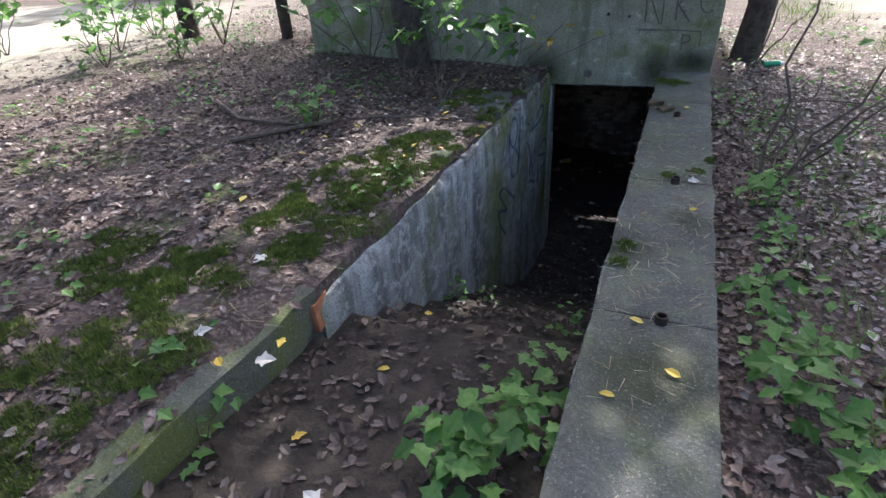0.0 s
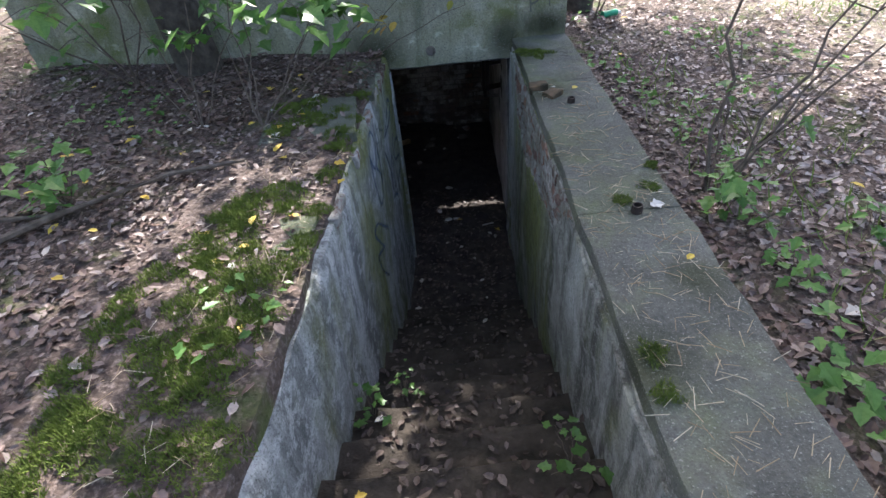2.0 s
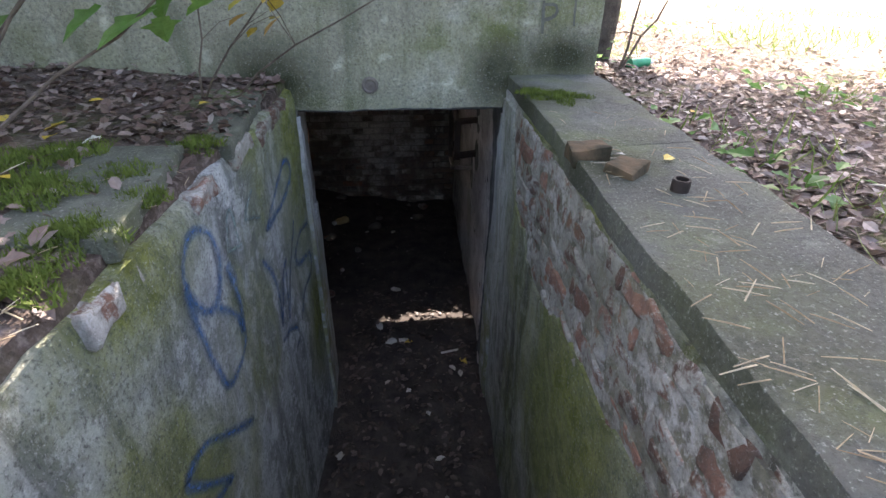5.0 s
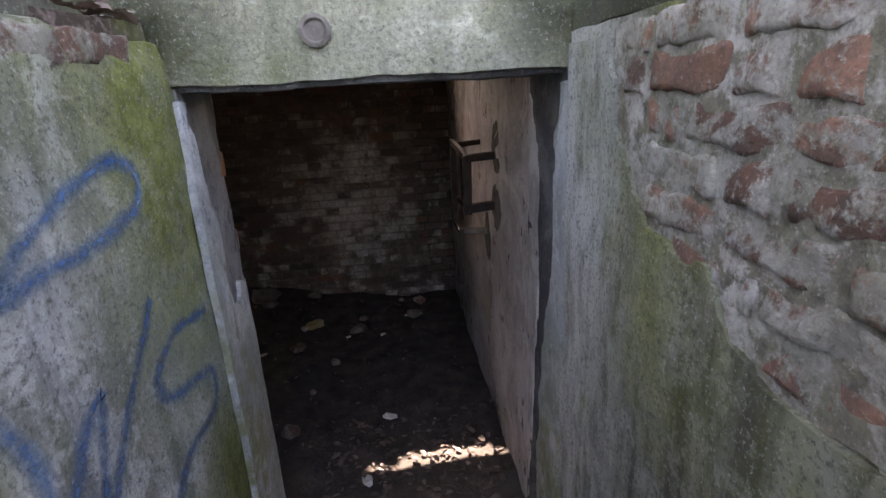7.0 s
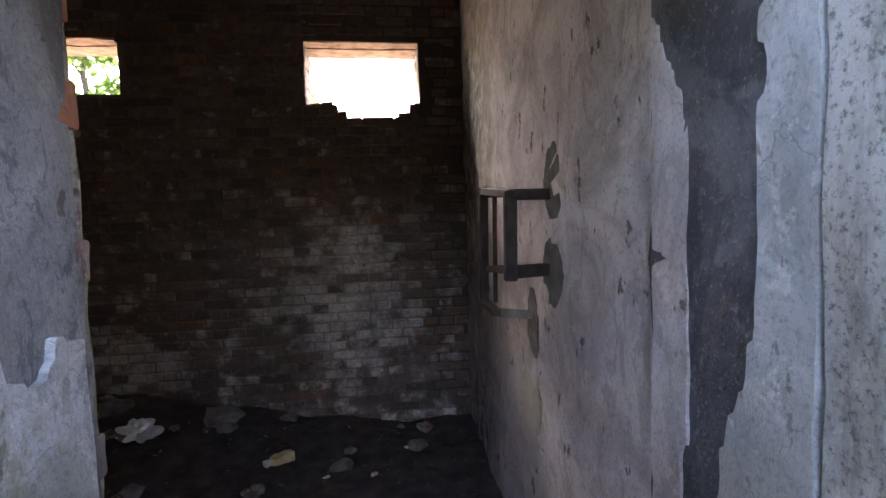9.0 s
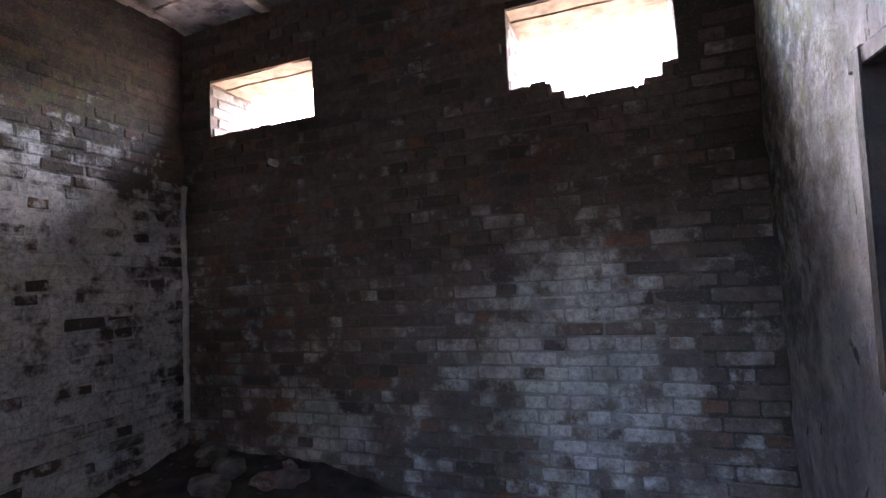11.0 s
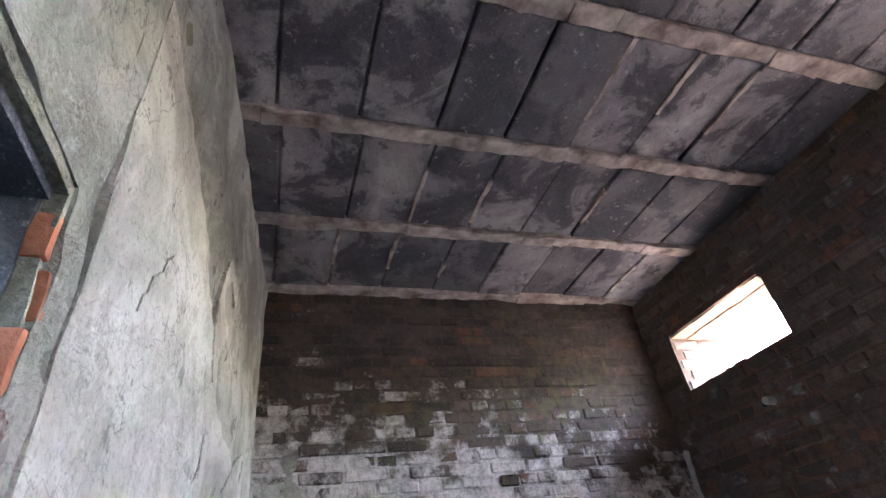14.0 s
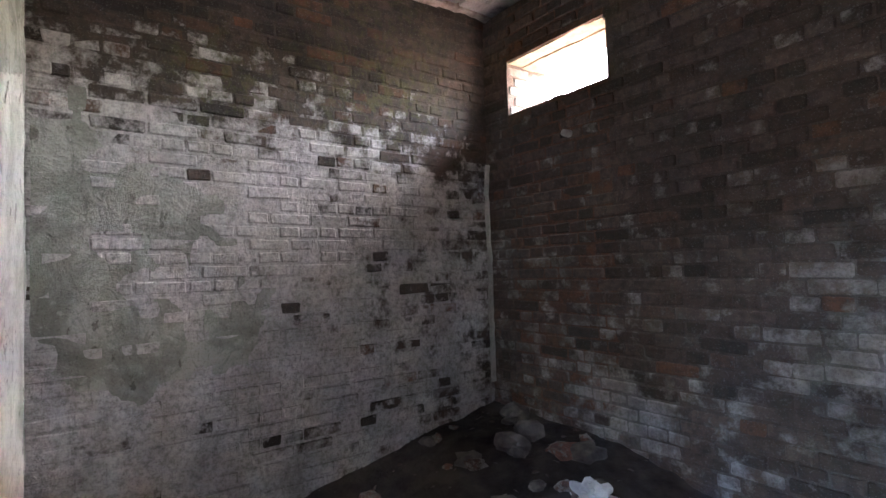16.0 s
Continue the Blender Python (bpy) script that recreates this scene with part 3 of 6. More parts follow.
def spread(fine0, fine1, step, reach):
    mid = list(np.arange(fine0, fine1 + 1e-6, step))
    out, d = [], step
    while not out or out[-1] < reach:
        d *= 1.35
        out.append((out[-1] if out else 0) + d)
    return [fine0 - v for v in out[::-1]] + mid + [fine1 + v for v in out]


def in_hole(x, y):
    if 0.05 < y < Y1 + 0.35 and X0 - 0.35 < x < 1.55:
        return True
    return -5.6 < y <= 0.05 and -0.02 < x < PW + WALL_R - 0.1


def lean(x, y):
    """The ground's grid follows the slant of the passage near it."""
    return x + SKEW * min(0.0, max(-8.0, y)) * smooth01(6.0, 3.0, abs(x - 0.5))


def build_ground():
    xs, ys = spread(-6.955, 6.0, 0.11, 260), spread(-7.4, 6.0, 0.11, 260)
    bm = bmesh.new()
    grid = [[bm.verts.new((lean(x, y), y, ground_z(lean(x, y), y))) for x in xs] for y in ys]
    for j in range(len(ys) - 1):
        for i in range(len(xs) - 1):
            if not in_hole((xs[i] + xs[i + 1]) / 2, (ys[j] + ys[j + 1]) / 2):
                bm.faces.new((grid[j][i], grid[j][i + 1], grid[j + 1][i + 1], grid[j + 1][i]))
    # the soil's cut edge along the passage hangs down to the wall
    col = min(range(len(xs)), key=lambda i: abs(xs[i] + 0.025))
    rows = [j for j in range(len(ys)) if -5.55 < ys[j] < 0.1]
    for j in rows:
        grid[j][col].co.x += 0.05 * noise.noise(Vector((ys[j] * 2.7, 1.0, 0.0))) - 0.012
        grid[j][col].co.z -= 0.012
    low = {j: bm.verts.new(grid[j][col].co + Vector((0.012, 0, -0.14))) for j in rows}
    for a, b in zip(rows, rows[1:]):
        bm.faces.new((grid[a][col], low[a], low[b], grid[b][col]))
    bmesh.ops.delete(bm, geom=[v for v in bm.verts if not v.link_faces], context="VERTS")
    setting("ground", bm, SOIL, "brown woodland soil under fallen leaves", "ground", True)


build_ground()


# ---------- passage: floor, steps, walls ----------
STEP_TOP, STEP_RUN, STEP_RISE, STEPS = -4.35, 0.275, 0.170, 12


def passage_z(y):
    """Height of the soil in the passage's upper, unstepped part."""
    return -0.10 - 0.10 * smooth01(-5.6, STEP_TOP, y)


def floor_z(x, y):
    z = FLOOR + 0.05 * noise.noise(Vector((x * 2.1, y * 2.1, 1))) + 0.02 * noise.noise(Vector((x * 9, y * 9, 4)))
    if y > Y0:
        z += 0.30 * smooth01(1.6, 3.5, y) * smooth01(0.9, -1.6, x) + 0.10 * smooth01(0.2, -2.4, x)
    return z


def sheet(bm, xs, ys, zf):
    grid = [[bm.verts.new((x, y, zf(x, y))) for x in xs] for y in ys]
    for j in range(len(ys) - 1):
        for i in range(len(xs) - 1):
            bm.faces.new((grid[j][i], grid[j][i + 1], grid[j + 1][i + 1], grid[j + 1][i]))


def build_floors():
    bm = bmesh.new()
    sheet(bm, np.arange(X0 - 0.1, X1 + 0.12, 0.055), np.arange(NEAR - 0.04, Y1 + 0.1, 0.055), floor_z)
    setting("floor", bm, PITFLOOR, "dark earth floor with scattered rubble", "floor", True)
    bm = bmesh.new()
    sheet(bm, np.arange(-0.2, PW + 0.12, 0.055), np.arange(-2.0, NEAR + 0.05, 0.055), lambda x, y: floor_z(x, y) - 0.004)
    setting("floor_passage", bm, PITFLOOR, "dark earth passage floor covered in leaves", "floor", True)
    bm = bmesh.new()
    sheet(bm, np.arange(-0.6, PW + 0.1, 0.06), np.arange(-5.9, STEP_TOP + 0.03, 0.06),
          lambda x, y: passage_z(y) + 0.03 * noise.noise(Vector((x * 4, y * 4, 2))))
    setting("floor_upper", bm, STEPSOIL, "trodden soil at the head of the steps", "floor", True)


def build_steps():
    st = tagged(new("stair"), "worn concrete steps buried under soil and leaves", "stairs", "", "structure")
    for i in range(STEPS):
        y = STEP_TOP + i * STEP_RUN
        top = passage_z(STEP_TOP) - 0.01 - (i + 1) * STEP_RISE + 0.10
        bm = bmesh.new()
        box(bm, left_x(y) - 0.05, right_x(y) + 0.05, y, y + STEP_RUN + 0.03, top - 0.45, top)
        bevelled(bm, 0.035, 3)
        weather(bm, 0.06, 0.022, 5, 0.008)
        part("step", bm, STEPSOIL, st, "", True)


def walk_z(x, y):
    """Top of whatever lies underfoot in passage and room."""
    if y < STEP_TOP:
        return passage_z(y)
    i = int((y - STEP_TOP) / STEP_RUN)
    if i < STEPS:
        return max(FLOOR, passage_z(STEP_TOP) - 0.01 - (i + 1) * STEP_RISE + 0.10)
    return floor_z(x, y)


build_floors()
build_steps()


def wall_poly(bm, side, y0, y1, z0, z1, thick):
    if side < 0:
        prism(bm, [(left_x(y0) - thick, y0), (left_x(y0), y0), (left_x(y1), y1), (left_x(y1) - thick, y1)], z0, z1)
    else:
        prism(bm, [(right_x(y0), y0), (right_x(y0) + thick, y0), (right_x(y1) + thick, y1), (right_x(y1), y1)], z0, z1)


def build_passage_walls():
    bm = bmesh.new()
    wall_poly(bm, 1, -5.6, -0.003, -2.6, -0.075, WALL_R - 0.02)
    weather(bm, 0.07, 0.016, 2.5, 0.006)
    setting("wall_passage_right", bm, SIDE_DARK, "damp rendered passage wall with bricks showing through", "wall", True)
    bm = bmesh.new()
    wall_poly(bm, -1, -4.28, -0.003, -2.6, -0.045, 0.34)
    weather(bm, 0.07, 0.018, 2.5, 0.006)
    # the inner top edge has crumbled round
    for v in bm.verts:
        if v.co.z > -0.08 and v.co.x > left_x(v.co.y) - 0.04:
            k = 0.6 + 0.9 * noise.noise(Vector((v.co.y * 5, 2.0, 0.0)))
            v.co.z -= 0.035 * max(k, 0.1)
            v.co.x -= 0.025 * max(k, 0.1)
    setting("wall_passage_left", bm, SIDE, "pale rendered passage wall with blue graffiti", "wall", True)
    bm = bmesh.new()
    wall_poly(bm, -1, -5.75, -4.285, -0.9, 0.022, 0.13)
    weather(bm, 0.07, 0.02, 3.5, 0.010)
    setting("wall_passage_stub", bm, MOSSY_STONE, "low broken end of the passage wall", "wall", True)
    # coping slabs on the right wall
    cuts = [-5.6, -4.05, -2.72, -1.12, -0.004]
    for i, (a, b) in enumerate(zip(cuts, cuts[1:])):
        bm = bmesh.new()
        y0, y1 = a + 0.0015, b - 0.0015
        prism(bm, [(right_x(y0) + 0.002, y0), (right_x(y0) + WALL_R, y0), (right_x(y1) + WALL_R, y1), (right_x(y1) + 0.002, y1)], -0.075, 0.0)
        bevelled(bm, 0.006, 2)
        weather(bm, 0.09, 0.012, 4, 0.006)
        tagged(link_mesh("coping_slab", bm, COPING, None, True), "grey concrete coping slab with moss and cracks", "coping", "coping of the right wall", "structure")


build_passage_walls()


# ---------- bunker shell ----------
def build_shell():
    bm = bmesh.new()
    prism(bm, [(-2.98, 0), (0, 0), (-0.02, NEAR), (X0, Y0 - 0.01), (-2.98, Y0 - 0.01)], -2.6, 1.62)
    prism(bm, [(PW, 0), (1.56, 0), (1.60, NEAR - 0.01), (1.12, NEAR - 0.01)], -2.6, 1.62)
    prism(bm, [(0, 0), (PW, 0), (1.118, NEAR), (-0.02, NEAR)], -0.175, 1.62)
    weather(bm, 0.06, 0.010, 3.0, 0.007)
    setting("wall_front", bm, CONCRETE, "mossy grey concrete bunker front with a low doorway", "wall", True)
    # plaster and dark render on the doorway's sides and head
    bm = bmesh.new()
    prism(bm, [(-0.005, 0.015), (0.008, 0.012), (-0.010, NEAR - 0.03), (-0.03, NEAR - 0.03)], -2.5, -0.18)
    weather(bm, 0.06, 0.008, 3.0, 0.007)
    setting("jamb_lining_left", bm, DARKPLASTER, "grey chipped plaster on the doorway's side", "trim", True)
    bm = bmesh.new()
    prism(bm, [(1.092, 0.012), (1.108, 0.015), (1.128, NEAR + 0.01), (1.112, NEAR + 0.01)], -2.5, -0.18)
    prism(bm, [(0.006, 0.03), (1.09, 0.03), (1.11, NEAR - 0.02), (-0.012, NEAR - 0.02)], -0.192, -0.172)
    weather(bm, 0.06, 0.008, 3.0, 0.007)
    setting("jamb_lining", bm, DARKRENDER, "dark render lining the doorway", "trim", True)
    # plaster skin of the room's near wall, which runs slightly askew
    bm = bmesh.new()
    prism(bm, [(X0 - 0.01, Y0 - 0.03), (-0.03, NEAR - 0.02), (-0.03, NEAR + 0.010), (X0 - 0.01, Y0 + 0.008)], -2.5, CEIL + 0.03)
    prism(bm, [(-0.03, NEAR - 0.02), (1.13, NEAR - 0.02), (1.13, NEAR + 0.010), (-0.03, NEAR + 0.010)], -0.15, CEIL + 0.03)
    weather(bm, 0.07, 0.014, 4.0, 0.007)
    setting("wall_near", bm, PLASTER_GREY, "grey plaster wall round the doorway with white coats peeling", "wall", True)
    # right wall of the room
    bm = bmesh.new()
    prism(bm, [(1.126, NEAR - 0.005), (1.60, NEAR - 0.005), (1.72, Y1 + 0.45), (1.262, Y1)], -2.6, 1.62)
    weather(bm, 0.08, 0.014, 4.0, 0.008)
    setting("wall_right", bm, PLASTER_RIGHT, "pitted pale plaster wall with damp stains", "wall", True)
    # left wall core
    bm = bmesh.new()
    box(bm, X0 - 0.5, X0 - 0.003, Y0, Y1 + 0.45, -2.6, 1.62)
    wl = setting("wall_left", bm, MORTAR_LEFT, "whitewashed brick wall, sooty towards the ceiling", "wall")
    # back wall core, with two openings
    bm = bmesh.new()
    a, b = Y1 + 0.006, Y1 + 0.45
    (p0, p1, p2, p3), (q0, q1, q2, q3) = WIN
    box(bm, X0 - 0.012, p0, a, b, -2.6, 1.62)
    box(bm, p1, q0, a, b, -2.6, 1.62)
    box(bm, q1, 1.60, a, b, -2.6, 1.62)
    box(bm, p0, p1, a, b, -2.6, p2)
    box(bm, q0, GAP[0], a, b, -2.6, q2)
    box(bm, GAP[0], GAP[1], a, b, -2.6, GAP[2])
    box(bm, GAP[1], q1, a, b, -2.6, q2)
    box(bm, GAP[0] - 0.01, GAP[0] + 0.07, a + 0.01, b - 0.01, GAP[2] - 0.05, GAP[2] + 0.06)
    box(bm, GAP[1] - 0.09, GAP[1] + 0.01, a + 0.01, b - 0.01, GAP[2] - 0.05, GAP[2] + 0.045)
    for u0, u1, v0, v1 in WIN:
        box(bm, u0, u1, a, b, v1, 1.62)
    weather(bm, 0.2, 0.006, 5)
    wb = setting("wall_back", bm, MORTAR_BACK, "sooty brick wall with two small high windows", "wall")
    # roof slab
    bm = bmesh.new()
    box(bm, -2.95, 1.68, 0.03, Y1 + 0.42, 1.25, 1.60)
    setting("roof", bm, CONCRETE, "flat concrete roof slab", "roof")
    return wl, wb


WALL_LEFT, WALL_BACK = build_shell()


def build_ceiling():
    """Flat concrete slabs that lie on the flanges of thin steel ribs, with mortar squeezed into the joints."""
    y0 = NEAR - 0.02
    bm = bmesh.new()
    box(bm, X0 - 0.01, 1.30, y0, Y1 + 0.02, CEIL + 0.03, CEIL + 0.12, 0)
    ribs = [-2.33 + 0.715 * i for i in range(6)]
    r = random.Random(3)

    def add(c, slot):
        me = bpy.data.meshes.new("tmp")
        for f in c.faces:
            f.material_index = slot
        c.to_mesh(me)
        c.free()
        bm.from_mesh(me)
        bpy.data.meshes.remove(me)

    for x in ribs:
        # the plaster over each flange is broken into short uneven lengths
        y = y0
        while y < Y1:
            y2 = min(Y1 + 0.015, y + r.uniform(0.12, 0.45))
            w0, w1, drop = r.uniform(0.034, 0.05), r.uniform(0.034, 0.05), r.uniform(0.010, 0.026)
            c = bmesh.new()
            prism(c, [(x - w0, y), (x + w0, y), (x + w1, y2), (x - w1, y2)], CEIL - drop, CEIL + 0.035)
            bevelled(c, 0.006, 1)
            weather(c, 0.05, 0.010, 9, 0.008)
            add(c, 1)
            y = y2 - 0.004
    for a, b in zip(ribs, ribs[1:]):
        y = y0 - r.random() * 0.2
        while y < Y1:
            y2 = y + 0.352 + r.uniform(-0.012, 0.012)
            c = bmesh.new()
            d = r.uniform(-0.010, 0.010)
            box(c, a + 0.046, b - 0.046, max(y, y0) + 0.006, min(y2, Y1 + 0.015) - 0.006, CEIL + d, CEIL + 0.034)
            bmesh.ops.rotate(c, cent=((a + b) / 2, y, CEIL), matrix=Euler((r.uniform(-0.012, 0.012), r.uniform(-0.012, 0.012), r.uniform(-0.015, 0.015))).to_matrix(), verts=c.verts)
            bevelled(c, 0.006, 1)
            add(c, 0)
            if r.random() < 0.45 and y0 < y2 < Y1 - 0.05:
                # mortar left in part of the joint
                u0 = r.uniform(a + 0.05, (a + b) / 2)
                u1 = min(b - 0.05, u0 + r.uniform(0.15, 0.5))
                c = bmesh.new()
                box(c, u0, u1, y2 - 0.010, y2 + 0.010, CEIL - 0.010, CEIL + 0.034)
                weather(c, 0.04, 0.009, 12, 0.006)
                add(c, 1)
            y = y2
    setting("ceiling", bm, [SLAB, RIB], "soot-blackened ceiling of concrete slabs between pale plastered ribs", "ceiling")


build_ceiling()


# ---------- bricks of the room ----------
def brick_mesh(w, h, d, seed):
    r = random.Random(seed)
    bm = bmesh.new()
    box(bm, -w / 2, w / 2, -d / 2, d / 2, -h / 2, h / 2)
    for v in bm.verts:
        v.co += Vector((r.uniform(-0.006, 0.006), r.uniform(-0.004, 0.004), r.uniform(-0.005, 0.005)))
    bmesh.ops.bevel(bm, geom=list(bm.edges), offset=0.007, segments=1, affect="EDGES")
    return bm


def brick_stock(material, w, seeds):
    out = []
    for s in seeds:
        bm = brick_mesh(w, 0.064, 0.05, s)
        me = bpy.data.meshes.new("brick")
        bm.to_mesh(me)
        bm.free()
        me.materials.append(material)
        out.append(me)
    return out


def lay_bricks(wall, material, along, length, z0, z1, place, skip, near, seed):
    """Courses of stretchers and headers. place(u, z) gives the pose of a brick's middle; near(u, z): a piece of its own."""
    r = random.Random(seed)
    full, half = brick_stock(material, 0.238, range(seed, seed + 5)), brick_stock(material, 0.112, range(seed + 9, seed + 14))
    rest = bmesh.new()
    z, course = z0, 0
    while z < z1:
        u, w = (-0.06 if course % 2 else 0.0), 0.0
        heads = course % 2
        while u < length:
            w = 0.112 if heads and r.random() < 0.85 or r.random() < 0.12 else 0.238
            c = u + w / 2
            if c - w / 2 > -0.1 and c + w / 2 < length + 0.1 and not skip(c, z, w):
                m = place(min(max(c, w / 2 - 0.01), length - w / 2 + 0.01), z) @ pose(0, r.uniform(-0.006, 0.007), 0, r.uniform(-2, 2), r.uniform(-1.2, 1.2), r.uniform(-1.5, 1.5))
                me = r.choice(half if w < 0.2 else full)
                if near(c, z):
                    ob = new("brick", me)
                    ob.parent = wall
                    ob.matrix_basis = m
                else:
                    t = me.copy()
                    t.transform(m)
                    rest.from_mesh(t)
                    bpy.data.meshes.remove(t)
            u += w + 0.012
        z += 0.076
        course += 1
    if rest.verts:
        ob = link_mesh("brickwork", rest, material, wall)
        tagged(ob, "", "", "", "stuff")
    else:
        rest.free()


def window_skip(c, z, w):
    x = X0 + c
    if GAP[0] < x < GAP[1] and GAP[2] < z < 0.5:
        return True
    return any(u0 - w / 2 + 0.02 < x < u1 + w / 2 - 0.02 and v0 - 0.02 < z < v1 + 0.03 for u0, u1, v0, v1 in WIN)


def build_room_bricks():
    lay_bricks(WALL_BACK, BRICK_BACK, 0, 1.27 - X0, FLOOR - 0.05, CEIL + 0.02,
               lambda u, z: pose(X0 + u, Y1 + 0.022, z), window_skip, lambda u, z: -0.95 < z < 0.35 and 0.6 < u < 3.6, 21)
    lay_bricks(WALL_LEFT, BRICK_LEFT, 1, Y1 - Y0 + 0.01, FLOOR - 0.05, CEIL + 0.02,
               lambda u, z: pose(X0 - 0.022, Y0 + u, z, 0, 0, 90), lambda c, z, w: False, lambda u, z: -0.9 < z < 0.75, 51)
    # window reveals: bricks on the jambs, a board over the opening
    for k, (u0, u1, v0, v1) in enumerate(WIN):
        stock = brick_stock(REVEAL, 0.205, range(80 + k, 83 + k))
        for x, s in ((u0 - 0.018, 1), (u1 + 0.018, -1)):
            z = v0 + 0.035
            j = 0
            while z < v1 - 0.02:
                for y in (Y1 + 0.13, Y1 + 0.335):
                    ob = new("brick", rng.choice(stock))
                    ob.parent = WALL_BACK
                    ob.matrix_basis = pose(x, y + (0.05 if j % 2 else 0), z, 0, 0, 90 + rng.uniform(-2, 2))
                z += 0.076
                j += 1
        bm = bmesh.new()
        for i in range(3):
            box(bm, u0 - 0.06, u1 + 0.06, Y1 + 0.02 + i * 0.14, Y1 + 0.152 + i * 0.14, v1 - 0.006 - 0.008 * (i % 2), v1 + 0.02)
        weather(bm, 0.1, 0.008, 6, 0.004)
        tagged(link_mesh("lintel_board_%s" % "ab"[k], bm, WOOD, WALL_BACK), "weathered lintel boards over the window")
        # broken bricks and crumbs along the sill
        bm = bmesh.new()
        x = u0 + 0.04
        while x < u1 - 0.03:
            w = rng.uniform(0.05, 0.12)
            if not (k == 1 and x + w > GAP[0] and x < GAP[1]):
                box(bm, x, x + w, Y1 + 0.03, Y1 + 0.40, v0 - 0.04, v0 + (rng.uniform(0.012, 0.035) if k else rng.uniform(-0.012, 0.022)))
            x += w + 0.008
        weather(bm, 0.06, 0.012, 9, 0.006)
        tagged(link_mesh("window_sill", bm, STONE, WALL_BACK), "crumbling brick window sill")


def ragged(name, material, parent, us, vs, keep, place, thick, label, step=0.03):
    """A thin coat with a broken edge: cells where keep(u, v) > 0; place(u, v, lift) gives a point over the wall."""
    bm = bmesh.new()
    us, vs = np.arange(us[0], us[1] + step * 0.5, step), np.arange(vs[0], vs[1] + step * 0.5, step)
    made = {}

    def vert(i, j):
        if (i, j) not in made:
            u, v = us[i], vs[j]
            du, dv = step * 0.4 * noise.noise(Vector((u * 14, v * 14, 5))), step * 0.4 * noise.noise(Vector((u * 14, v * 14, 8)))
            made[i, j] = bm.verts.new(place(u + du, v + dv, thick + 0.005 * noise.noise(Vector((u * 5, v * 5, 2)))))
        return made[i, j]

    for i in range(len(us) - 1):
        for j in range(len(vs) - 1):
            if keep(us[i], vs[j]) > 0:
                bm.faces.new((vert(i, j), vert(i + 1, j), vert(i + 1, j + 1), vert(i, j + 1)))
    rim = [v for v in bm.verts if v.is_boundary]
    for _ in range(3):
        bmesh.ops.smooth_vert(bm, verts=rim, factor=0.5, use_axis_x=True, use_axis_y=True, use_axis_z=True)
    a, b = place(us[0], vs[0], 0.0), place(us[0], vs[0], 1.0)
    back = (Vector(a) - Vector(b)).normalized() * (thick + 0.012)
    out = bmesh.ops.extrude_face_region(bm, geom=list(bm.faces))
    for v in out["geom"]:
        if isinstance(v, bmesh.types.BMVert):
            v.co += back
    bmesh.ops.recalc_face_normals(bm, faces=list(bm.faces))
    return part(name, bm, material, parent, label, True)


def broken(u, v, seed, big=2.0, small=8.0):
    return 0.7 * noise.noise(Vector((u * big, v * big, seed))) + 0.35 * noise.noise(Vector((u * small, v * small, seed + 2)))


def near_y(x):
    """Face of the room's near wall."""
    return NEAR + 0.010 + (Y0 - NEAR) * min(1.0, max(0.0, (x + 0.02) / (X0 + 0.02)))


